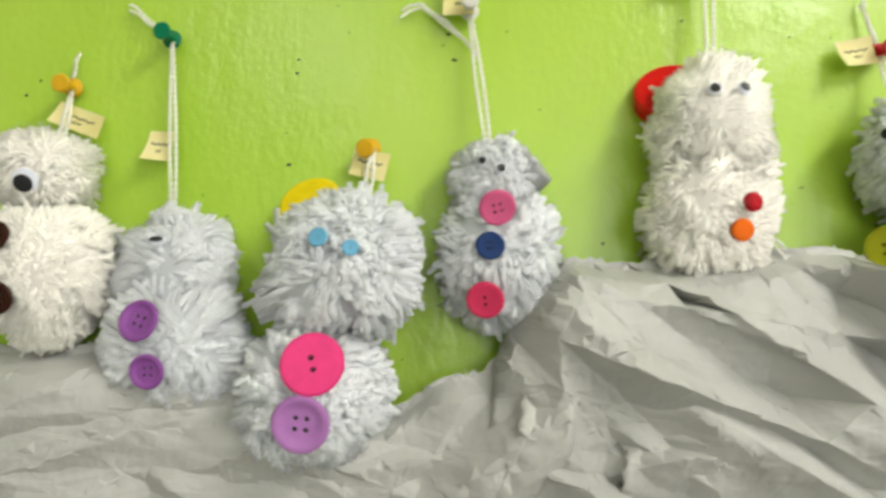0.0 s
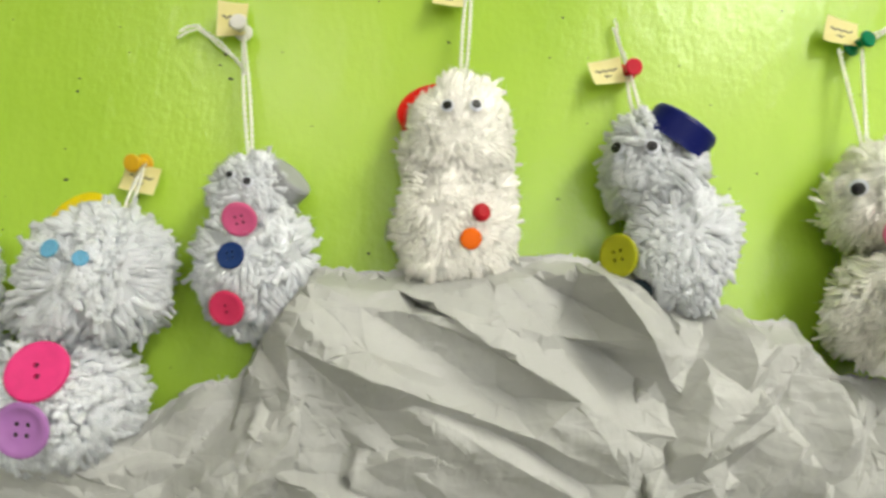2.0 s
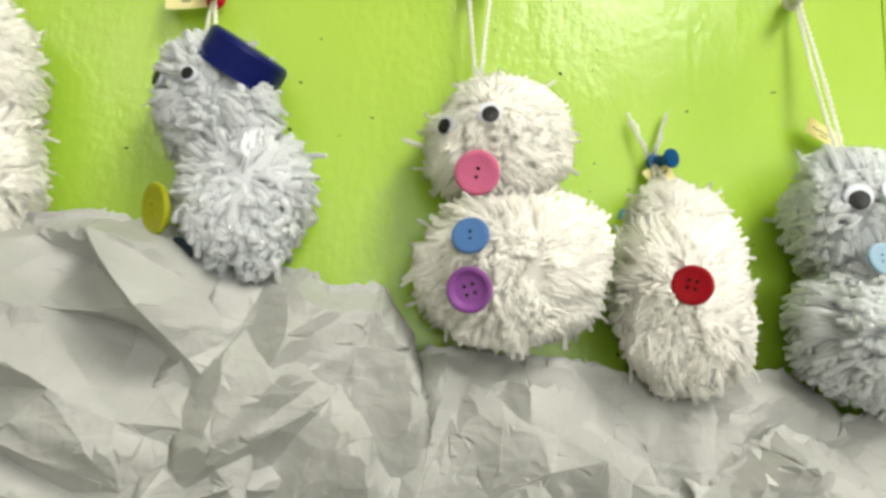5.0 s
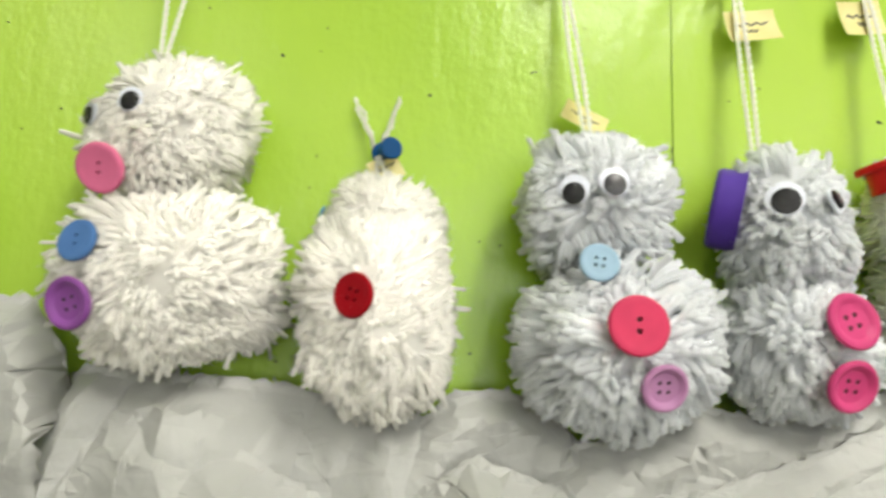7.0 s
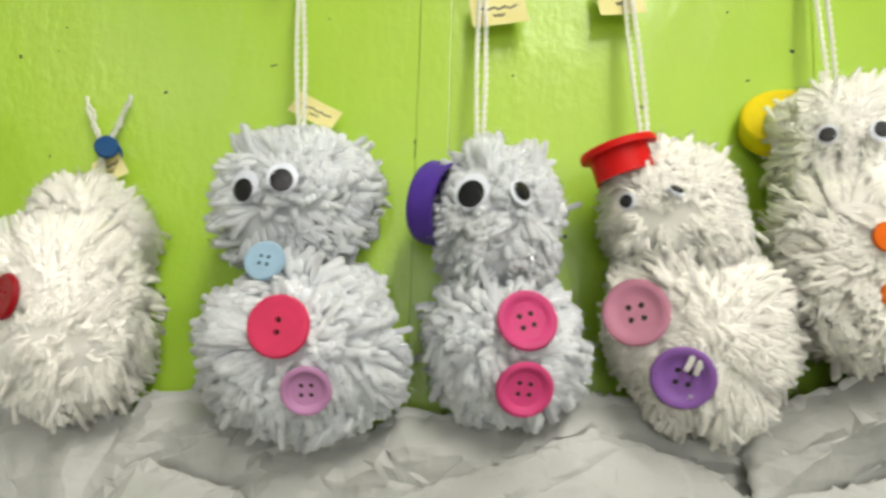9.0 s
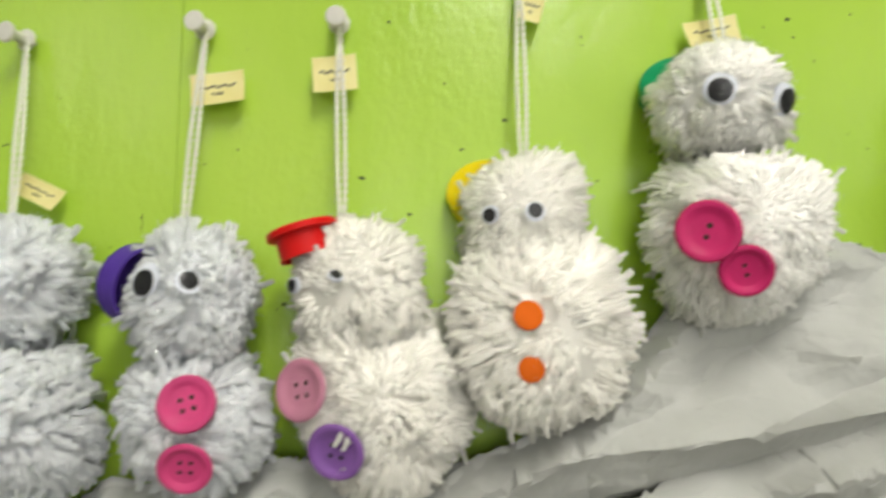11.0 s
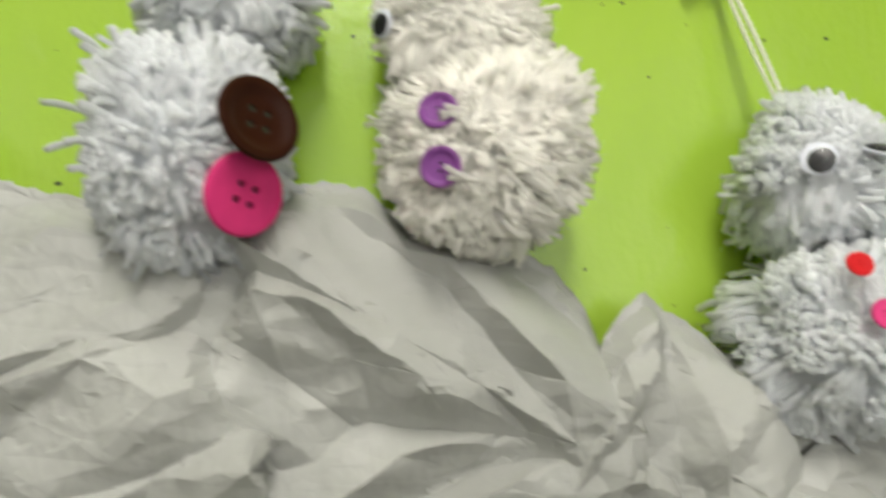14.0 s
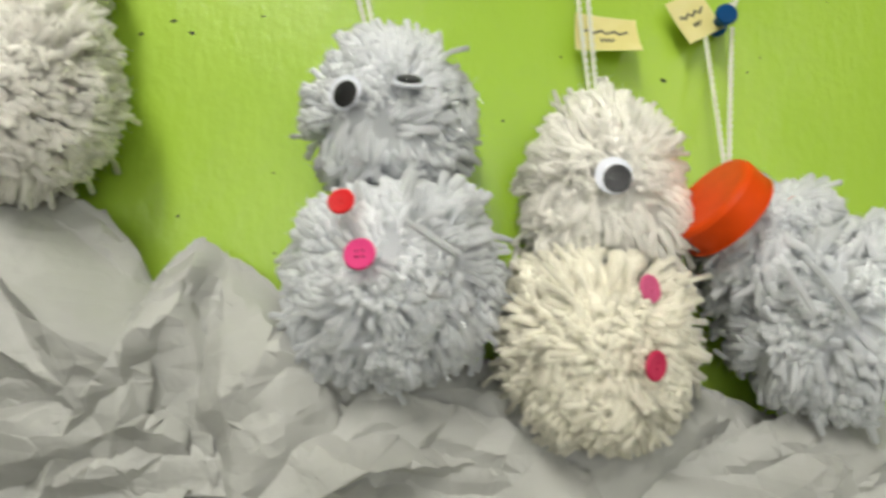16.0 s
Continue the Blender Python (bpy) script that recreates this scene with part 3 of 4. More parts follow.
    # loose fibres that make the wool look soft
    many = 3600 if yarn == "grey" else 6400
    pick = rng.choice(count, many)
    base_ = p1[pick] + (p2[pick] - p1[pick]) * rng.uniform(0.5, 1.0, (many, 1))
    base_ += rng.normal(0, thick * 0.5, base_.shape)
    way = tip[pick] * 0.55 + rng.normal(0, 0.6, base_.shape)
    way /= np.linalg.norm(way, axis=1)[:, None]
    far = base_ + way * rng.uniform(0.0015, 0.0048, (many, 1))
    side = np.cross(way, rng.normal(size=way.shape))
    side /= np.linalg.norm(side, axis=1)[:, None]
    other = np.cross(way, side)
    thin = 0.00013
    fv = np.stack([base_ + side * thin, base_ - side * thin * 0.5 + other * thin * 0.87, base_ - side * thin * 0.5 - other * thin * 0.87, far], 1).reshape(-1, 3)
    ff = ((np.arange(many) * 4)[:, None, None] + np.array([(0, 1, 3), (1, 2, 3), (2, 0, 3)])).reshape(-1, 3)
    fuzz = tagged(mesh_object("wool_fuzz", fv.tolist(), ff.tolist(), YARN[yarn], ob, crisp=0), kind="stuff")
    outward = (fv - C) / R ** 2
    outward /= np.linalg.norm(outward, axis=1)[:, None]
    fuzz.data.normals_split_custom_set_from_vertices(outward.tolist())
    if yarn == "grey":
        tv, tf = [], []
        for i in rng.choice(count, 80, replace=False):
            if tip[i][1] < 0.3:
                a = Vector(p2[i])
                b = a + Vector(out[i] + rng.normal(0, 0.5, 3)) * rng.uniform(0.001, 0.0028)
                tube([a, b], 0.00014, 3, tv, tf)
        tagged(mesh_object("tinsel", tv, tf, TINSEL, ob, "tiny glinting silver threads"), kind="stuff")
    return ob


def button(place, normal, radius, colour, holes, parent, spin):
    """A round button with a raised rim and real holes, shade painted on their floors; no holes: a plain domed dot."""
    thick = min(0.0027, radius * 0.3)
    m = facing(place, normal) @ Matrix.Rotation(spin, 4, "Z")
    if holes == 0:
        dome = 0.0016 if colour == "orange" else radius * 0.7
        v, f = lathe([(0, -0.001), (radius * 0.96, -0.001), (radius, 0), (radius * 0.95, dome * 0.6), (radius * 0.6, dome), (0, dome * 1.05)], 26)
        return mesh_object("felt_dot" if colour == "orange" else "bead_nose", moved(m, v), f, BUTTON[colour], parent)
    hole = radius * 0.095
    apart = radius * 0.19
    spots = [(apart, apart), (-apart, apart), (-apart, -apart), (apart, -apart)] if holes == 4 else [(0, apart), (0, -apart)]
    pts, edges = [], []
    for ring, n in ((1.0, 32), (0.94, 32), (0.84, 28), (0.74, 24), (0.62, 20), (0.45, 16)):
        o = len(pts)
        pts += [Vector((ring * radius * math.cos(2 * math.pi * k / n), ring * radius * math.sin(2 * math.pi * k / n))) for k in range(n)]
        edges += [(o + k, o + (k + 1) % n) for k in range(n)]
    rims = []
    for hx, hy in spots:
        o = len(pts)
        pts += [Vector((hx + hole * math.cos(2 * math.pi * k / 10), hy + hole * math.sin(2 * math.pi * k / 10))) for k in range(10)]
        edges += [(o + k, o + (k + 1) % 10) for k in range(10)]
        rims.append(range(o, o + 10))
    flat, _, tris, _, _, _ = geometry.delaunay_2d_cdt(pts, edges, [], 0, 1e-7)
    dished = colour in ("purple", "lilac", "violet", "brown", "magenta", "dustypink", "mauve", "deeppink")
    steps = (0.0, 0.45, 0.62, 0.74, 0.84, 0.94, 1.0)
    levels = (0.34, 0.34, 0.42, 0.84, 1.0, 0.93, 0.55) if dished else (0.86, 0.86, 0.88, 0.95, 1.0, 0.9, 0.5)

    def high(q):
        return thick * float(np.interp(q.length / radius, steps, levels))

    v = [(q.x, q.y, high(q)) for q in flat]
    f = []
    for t in tris:
        mid = sum((flat[i] for i in t), Vector((0, 0))) / 3
        if mid.length < radius and all((mid - Vector(s)).length > hole * 0.93 for s in spots):
            a, b, c = (flat[i] for i in t)
            f.append(tuple(t) if (b - a).cross(c - a) > 0 else tuple(t)[::-1])
    n = len(v)
    outer = list(range(32))
    v += [(pts[k].x * 0.93, pts[k].y * 0.93, 0) for k in outer]
    f += [(k, n + k, n + (k + 1) % 32, (k + 1) % 32)[::-1] for k in outer]
    f.append(tuple(n + k for k in outer)[::-1])
    for ring in rims:
        o = len(v)
        v += [(pts[k].x, pts[k].y, thick * 0.1) for k in ring]
        f += [(ring[k], ring[(k + 1) % 10], o + (k + 1) % 10, o + k) for k in range(10)]
    floors = []
    for ring in rims:
        o = len(v)
        v += [(pts[k].x, pts[k].y, thick * 0.12) for k in ring]
        floors.append(len(f))
        f.append(tuple(range(o, o + 10)))
    ob = mesh_object("button", moved(m, v), f, BUTTON[colour], parent)
    # hole floors get the painted shade colour
    ob.data.materials.append(HOLE)
    for k in floors:
        ob.data.polygons[k].material_index = 1
    return ob


def wiggle_eye(place, normal, radius, px, pz, parent):
    m = facing(place, normal)
    v, f = lathe([(0, -0.0008), (radius * 0.95, -0.0008), (radius, -0.0003), (radius, 0.0002), (radius * 0.93, 0.0004), (0, 0.0004)], 26)
    ob = mesh_object("wiggle_eye", moved(m, v), f, EYE_WHITE, parent)
    r = radius * 0.73
    shift = Matrix.Translation((px * radius, pz * radius, 0.0007))
    v, f = lathe([(0, 0), (r, 0), (r, 0.0004), (r * 0.9, 0.0006), (0, 0.0006)], 22)
    mesh_object("pupil", moved(m @ shift, v), f, PUPIL, ob)
    h = radius * 0.42
    prof = [(radius * 0.985, 0.00045)] + [(radius * 0.97 * math.cos(a), 0.0006 + h * math.sin(a)) for a in (0.15, 0.45, 0.8, 1.15, 1.4)] + [(0, 0.0006 + h)]
    v, f = lathe(prof, 26)
    dome = mesh_object("dome", moved(m, v), f, CLEAR, ob, "clear plastic dome")
    dome.visible_shadow = False
    return ob


def bottle_cap(parent, place, axis, radius, tall, mat, brim=False):
    """A hollow ribbed cap, closed towards its axis; some have a wide brim round the closed end."""
    n = 72
    m = facing(place, axis)
    if brim:
        v, f = lathe([(0, tall * 0.5), (radius * 1.08, tall * 0.5), (radius * 1.12, tall * 0.45), (radius * 1.12, tall * 0.28), (radius * 0.9, tall * 0.24)], n)
        radius *= 0.88
    else:
        v, f = lathe([(0, tall * 0.5), (radius * 0.86, tall * 0.5), (radius * 0.95, tall * 0.46), (radius, tall * 0.33)], n)
    o = len(v)
    rv, rf = lathe([(radius, tall * 0.33), (radius, -tall * 0.38)], n, lambda k: 1.0 if k % 2 else 0.982)
    v += rv
    f += [tuple(o + i for i in face) for face in rf]
    o = len(v)
    rv, rf = lathe([(radius * 1.01, -tall * 0.38), (radius * 1.02, -tall * 0.5), (radius * 0.93, -tall * 0.5), (radius * 0.93, tall * 0.36), (0, tall * 0.38)], n)
    v += rv
    f += [tuple(o + i for i in face) for face in rf]
    return mesh_object("bottle_cap", moved(m, v), f, PLASTIC[mat], parent)


def push_pin(place, colour, lean):
    """A plastic push pin stuck into the wall: foot, waist, head and steel point."""
    m = facing((place[0], 0.0, place[2]), (lean[0], -1, lean[1]))
    v, f = lathe([(0, 0.0045), (0.0044, 0.0045), (0.0052, 0.0052), (0.0052, 0.0062), (0.0034, 0.0074), (0.0027, 0.009), (0.0027, 0.0135),
                  (0.0036, 0.0150), (0.0048, 0.0158), (0.0050, 0.0168), (0.0044, 0.0176), (0, 0.0178)], 24)
    ob = mesh_object("push_pin", moved(m, v), f, PIN[colour])
    tagged(ob, f"{colour} plastic push pin stuck in the green wall", "push pin", "push pins")
    v, f = lathe([(0, -0.006), (0.0006, -0.001), (0.0006, 0.0048), (0, 0.0048)], 8)
    mesh_object("needle", moved(m, v), f, STEEL, ob, "thin steel needle")
    return ob


notes_made = [0]


def note(place, wide, tall, tilt):
    """A small yellow paper label, a little curled, with a line or two of writing as bars."""
    notes_made[0] += 1
    rng = random.Random(notes_made[0])
    m = Matrix.Translation(place) @ Matrix.Rotation(radians(90), 4, "X") @ Matrix.Rotation(radians(tilt), 4, "Z")
    nx, ny, curl, twist = 9, 7, rng.uniform(0.001, 0.004), rng.uniform(-0.002, 0.002)

    def lift(a, b):
        return curl * (b * 0.5 - 0.5) ** 2 * 1.4 + twist * a * b + 0.0008 * a * a

    v = []
    for layer in (0.0, -0.00025):
        for j in range(ny):
            for i in range(nx):
                a, b = 2 * i / (nx - 1) - 1, 2 * j / (ny - 1) - 1
                v.append((a * wide / 2, b * tall / 2, lift(a, b) + layer))
    f = []
    for j in range(ny - 1):
        for i in range(nx - 1):
            o = j * nx + i
            f.append((o, o + 1, o + nx + 1, o + nx))
            o += nx * ny
            f.append((o, o + nx, o + nx + 1, o + 1))
    ob = mesh_object("paper_note", moved(m, v), f, NOTE)
    tagged(ob, "small yellow paper name label with dark handwriting", "paper label", "name labels")
    for row, (b0, length) in enumerate(((0.12, 0.68), (-0.35, 0.22))):
        n, bv, bf = 10, [], []
        for i in range(n + 1):
            a = -length + 2 * length * i / n
            b = b0 + 0.10 * math.sin(i * 2.1 + row)
            for off in (0.055, -0.055):
                bv.append((a * wide / 2, (b + off) * tall / 2, lift(a, b) + 0.00022))
        bf = [(2 * i, 2 * i + 1, 2 * i + 3, 2 * i + 2) for i in range(n)]
        mesh_object("writing_bar", moved(m, bv), bf, INK, ob, "dark ink bar")
    return ob


made = [0]


def ornament(label, yarn, head, head_radii, body, body_radii, buttons, eyes, top, pin, pin_colour, spread, tails, boxy, cap=None, half_hidden=(), strays=(), body_yarn=None):
    made[0] += 1
    n = made[0]
    rng = random.Random(100 + n)
    root = empty("pompom_snowman", (body[0], body[1], body[2] - body_radii[2]))
    tagged(root, label, "pompom snowman", "hanging pompom snowmen")
    clear = [(Vector(p) + Vector(q).normalized() * (0.0025 if h else 0.002), Vector(q).normalized(), r) for p, q, r, _, h in buttons]
    for i, (p, q, r, colour, h) in enumerate(buttons):
        if half_hidden and colour in half_hidden:
            clear[i] = (clear[i][0] + Vector((-0.4 * r, 0, 0.3 * r)), clear[i][1], r * 0.85)
    clear += [(Vector(p) + Vector(q).normalized() * 0.0018, Vector(q).normalized(), r * 0.9) for p, q, r, _, _ in eyes]
    pompom("lower_pompom", body, body_radii, body_yarn or yarn, 10 * n, root, clear, boxy, 1.1)
    pompom("upper_pompom", head, head_radii, yarn, 10 * n + 1, root, clear, min(boxy, 2.2), -1.2)
    for place, normal, radius, colour, holes in buttons:
        out = Vector(normal).normalized()
        button(Vector(place) + out * (0.0025 if holes else 0.002), out, radius, colour, holes, root, rng.uniform(-0.35, 0.35))
    for place, normal, radius, px, pz in eyes:
        out = Vector(normal).normalized()
        wiggle_eye(Vector(place) + out * 0.0012, out, radius, px, pz, root)
    if cap:
        bottle_cap(root, *cap)
    # single strands that stick out of the pile
    for a, b in strays:
        a, b = Vector(a), Vector(b)
        sag = Vector((rng.uniform(-1, 1), rng.uniform(-1, 0.5), rng.uniform(-1, 1))) * 0.0014
        v, f = tube([a, a.lerp(b, 0.35) + sag, a.lerp(b, 0.7) + sag * 0.8, b], 0.0014 if yarn == "grey" else 0.0012, 7)
        mesh_object("loose_strand", v, f, YARN[yarn], root)
    # the loop of yarn from the ball up to the pin, and its loose ends
    low, high = Vector(top) - Vector((0, 0, 0.012)), Vector((pin[0], -0.0068, pin[2]))
    for side in (-1, 1):
        wide = spread * side
        line = []
        for i in range(9):
            s = i / 8
            p = low.lerp(high, s)
            p += Vector((wide * (s if spread > 0.006 else math.sin(math.pi * min(1, s * 1.1)) * 0.45 + 0.2), -0.0006 * side, 0))
            line.append(p)
        v, f = [], []
        plied(line, 0.00115, v, f)
        mesh_object("yarn_loop", v, f, STRING, root, "twisted white yarn loop")
    for i, end in enumerate(tails):
        for k in range(2):
            line = []
            way = [high, Vector(end)] if isinstance(end[0], float) else [Vector(q) for q in end]
            for j in range(7):
                s = j / 6
                at = min(int(s * (len(way) - 1)), len(way) - 2)
                p = way[at].lerp(way[at + 1], s * (len(way) - 1) - at) + Vector((rng.uniform(-1, 1), 0, rng.uniform(-1, 1))) * 0.0012 + Vector((0, 0, (0.004 * k - 0.002) * s))
                line.append(p)
            v, f = [], []
            plied(line, 0.0010, v, f)
            mesh_object("yarn_tail", v, f, STRING, root, "loose twisted white yarn end")
    push_pin(pin, pin_colour, (rng.uniform(-0.35, 0.45), rng.uniform(-0.3, 0.15)))
    return root


# ---- the ornaments and their labels along the wall ----
ornament("cream wool pompom snowman with brown buttons, hung from yellow pin", 'cream',
    (-0.2142, -0.0193, 1.5035), (0.0277, 0.0226, 0.023), (-0.2048, -0.0235, 1.4494), (0.035, 0.0275, 0.0366),
    buttons=[((-0.2152, -0.0454, 1.465), (-0.19, -0.94, 0.27), 0.0080, 'brown', 4),
             ((-0.2082, -0.0482, 1.4387), (-0.06, -0.98, -0.18), 0.0079, 'brown', 4)],
    eyes=[((-0.2107, -0.0396, 1.4957), (0.12, -0.93, -0.35), 0.0061, -0.1, -0.25)],
    top=(-0.21, -0.0193, 1.5234), pin=(-0.2153, -0.009, 1.5542), pin_colour='yellow', spread=.003, tails=[(-0.2162, -0.004, 1.5738)], boxy=2.1)
note((-0.2093, -0.007, 1.5354), 0.0277, 0.0129, -16)
ornament("pale grey pompom snowman with two purple buttons on green wall", 'grey',
    (-0.1422, -0.0174, 1.4604), (0.032, 0.0204, 0.0304), (-0.1338, -0.0212, 1.4181), (0.0368, 0.0248, 0.0355),
    buttons=[((-0.1443, -0.0409, 1.4316), (-0.18, -0.95, 0.24), 0.0102, 'purple', 4),
             ((-0.1367, -0.0439, 1.4102), (-0.05, -0.99, -0.13), 0.0084, 'purple', 4)],
    eyes=[((-0.1451, -0.036, 1.4699), (0, -0.4, 0.9), 0.0039, 0, 0)],
    top=(-0.1455, -0.0174, 1.4875), pin=(-0.164, -0.009, 1.585), pin_colour='green', spread=.003, tails=[(-0.1921, -0.004, 1.6034)], boxy=2.1)
note((-0.1628, -0.007, 1.5242), 0.0141, 0.0171, 0)
ornament("pale grey fluffy pompom snowman with hot pink and lilac buttons", 'grey',
    (-0.0532, -0.0282, 1.4676), (0.0391, 0.033, 0.0379), (-0.0606, -0.0296, 1.4029), (0.0387, 0.0347, 0.0362),
    buttons=[((-0.0581, -0.0589, 1.4199), (0.04, -0.95, 0.31), 0.0142, 'hotpink', 2),
             ((-0.06, -0.0611, 1.3958), (0.01, -0.99, -0.13), 0.0128, 'lilac', 4),
             ((-0.0606, -0.0583, 1.4762), (-0.19, -0.96, 0.23), 0.0046, 'lightblue', 2),
             ((-0.0466, -0.059, 1.4729), (0.17, -0.98, 0.14), 0.0038, 'lightblue', 2)],
    eyes=[],
    top=(-0.046, -0.0282, 1.5061), pin=(-0.0481, -0.009, 1.5342), pin_colour='yellow', spread=.003, tails=[], boxy=2.1,
    cap=((-0.0772, -0.01, 1.4983), (-0.25, -0.75, 0.5), 0.0168, 0.01, 'yellow_plastic'))
note((-0.0488, -0.007, 1.5232), 0.0195, 0.0158, -8)
ornament("small grey pompom snowman with pink and navy buttons, grey cap", 'grey',
    (0.017, -0.0179, 1.5169), (0.0235, 0.0209, 0.0252), (0.0222, -0.0197, 1.4759), (0.0316, 0.0231, 0.0351),
    buttons=[((0.0187, -0.0399, 1.5009), (0.05, -0.91, -0.41), 0.0089, 'pink', 4),
             ((0.0171, -0.0407, 1.4807), (-0.1, -0.99, 0.08), 0.0070, 'navy', 4),
             ((0.0169, -0.0371, 1.4565), (-0.11, -0.93, -0.35), 0.0092, 'rose', 2)],
    eyes=[((0.0106, -0.0368, 1.5224), (-0.27, -0.94, 0.22), 0.0025, 0, 0), ((0.0193, -0.0379, 1.5195), (0.1, -0.99, 0.1), 0.0028, 0, 0)],
    top=(0.0146, -0.0179, 1.5413), pin=(-0.0019, -0.009, 1.6129), pin_colour='white', spread=.003, tails=[((0.0057, -0.01, 1.586), (-0.0143, -0.006, 1.6061), (-0.0293, -0.005, 1.6159), (-0.0414, -0.004, 1.6096))], boxy=2.5,
    cap=((0.0345, -0.02, 1.5242), (0.62, -0.3, 0.6), 0.0125, 0.012, 'grey_plastic'))
note((-0.0087, -0.007, 1.6201), 0.0170, 0.0215, 3)
ornament("tall cream pompom snowman with red cap and orange button", 'cream',
    (0.1235, -0.0216, 1.553), (0.0320, 0.0253, 0.0362), (0.1258, -0.0212, 1.5065), (0.0335, 0.0248, 0.0395),
    buttons=[((0.1341, -0.0428, 1.498), (0.14, -0.98, -0.13), 0.0055, 'orange', 0),
             ((0.138, -0.0424, 1.5111), (0.33, -0.94, 0.11), 0.0047, 'red', 0)],
    eyes=[((0.1182, -0.0448, 1.5644), (-0.12, -0.96, 0.27), 0.0034, 0, -0.1), ((0.1323, -0.0436, 1.566), (0.27, -0.91, 0.31), 0.0034, 0, 0.1)],
    top=(0.1258, -0.0216, 1.5868), pin=(0.1258, -0.009, 1.672), pin_colour='white', spread=.003, tails=[], boxy=2.5,
    cap=((0.1085, -0.01, 1.5735), (-0.3, -0.8, 0.45), 0.0185, 0.01, 'red_plastic'))
note((0.1152, -0.007, 1.644), 0.0197, 0.0148, 0)
ornament("grey pompom snowman wearing a tilted navy bottle cap", 'grey',
    (0.232, -0.0207, 1.5483), (0.0281, 0.0242, 0.0312), (0.247, -0.0221, 1.5029), (0.0311, 0.0259, 0.0359),
    buttons=[((0.2148, -0.0292, 1.4967), (-0.73, -0.67, -0.12), 0.0114, 'olive', 4),
             ((0.2261, -0.0287, 1.4806), (-0.55, -0.68, -0.49), 0.0064, 'dark', 2)],
    eyes=[((0.2098, -0.0339, 1.5525), (-0.8, -0.58, 0.13), 0.0041, -0.1, 0), ((0.224, -0.0424, 1.5518), (-0.29, -0.95, 0.11), 0.0037, 0, 0)],
    top=(0.225, -0.0207, 1.5796), pin=(0.2206, -0.009, 1.6076), pin_colour='red', spread=.003, tails=[(0.2123, -0.004, 1.6384)], boxy=2.1,
    cap=((0.2427, -0.03, 1.565), (0.5, -0.3, 0.82), 0.0185, 0.015, 'navy_plastic'),
    strays=[((0.2656, -0.0207, 1.5243), (0.2811, -0.0247, 1.526))])
note((0.2081, -0.007, 1.6048), 0.0187, 0.0161, 13)
ornament("round cream pompom snowman with pink, blue and purple buttons", 'cream',
    (0.3598, -0.0226, 1.5388), (0.0355, 0.0264, 0.0312), (0.3650, -0.0282, 1.4755), (0.0418, 0.033, 0.037),
    buttons=[((0.3459, -0.0506, 1.5161), (-0.18, -0.92, -0.34), 0.0094, 'lightpink', 2),
             ((0.3436, -0.0555, 1.4869), (-0.31, -0.93, 0.2), 0.0078, 'blue', 2),
             ((0.3436, -0.0568, 1.4664), (-0.3, -0.94, -0.15), 0.0093, 'purple', 4)],
    eyes=[((0.3337, -0.0388, 1.5394), (-0.73, -0.69, 0.02), 0.0046, 0, -0.2), ((0.351, -0.047, 1.5429), (-0.24, -0.96, 0.13), 0.0051, 0.1, -0.2)],
    top=(0.3495, -0.0226, 1.5686), pin=(0.3509, -0.009, 1.6319), pin_colour='green', spread=.0065, tails=[(0.3806, -0.004, 1.6495)], boxy=2.1, half_hidden=('blue',),
    strays=[((0.3275, -0.0226, 1.5335), (0.3149, -0.0266, 1.5358))])
note((0.3447, -0.007, 1.6404), 0.0198, 0.0165, -10)
ornament("egg-shaped cream pompom snowman with one dark red button", 'cream',
    (0.4479, -0.0188, 1.4995), (0.0266, 0.022, 0.0257), (0.4446, -0.0254, 1.4642), (0.0326, 0.0297, 0.041),
    buttons=[((0.4398, -0.0505, 1.4724), (-0.52, -0.85, 0.05), 0.0086, 'darkred', 4),
             ((0.4232, -0.0192, 1.5077), (-0.94, -0.02, 0.33), 0.0029, 'lightblue', 2)],
    eyes=[],
    top=(0.447, -0.0188, 1.5233), pin=(0.4421, -0.009, 1.5393), pin_colour='blue', spread=.003, tails=[(0.4303, -0.004, 1.5635), (0.4512, -0.004, 1.567)], boxy=2.5,
    strays=[((0.4717, -0.0188, 1.4718), (0.4837, -0.0228, 1.4702))])
note((0.4459, -0.007, 1.5318), 0.0139, 0.0126, 30)
ornament("large grey pompom snowman with wiggle eyes and pink button", 'grey',
    (0.5352, -0.024, 1.5169), (0.0346, 0.0281, 0.0313), (0.5430, -0.0291, 1.4581), (0.0400, 0.0341, 0.0361),
    buttons=[((0.5296, -0.047, 1.4876), (-0.1, -0.95, 0.25), 0.0078, 'paleblue', 4),
             ((0.5394, -0.0601, 1.4645), (-0.06, -0.99, 0.12), 0.0111, 'rose', 2),
             ((0.549, -0.0577, 1.4443), (0.08, -0.96, -0.26), 0.0089, 'mauve', 4)],
    eyes=[((0.5203, -0.0477, 1.5167), (-0.43, -0.9, -0.01), 0.0060, 0, -0.3), ((0.5344, -0.0511, 1.5193), (-0.02, -1, 0.07), 0.0059, 0, -0.2)],
    top=(0.5342, -0.024, 1.5475), pin=(0.5245, -0.009, 1.6351), pin_colour='white', spread=.003, tails=[], boxy=2.1)
note((0.5356, -0.007, 1.5601), 0.0216, 0.0107, -25)
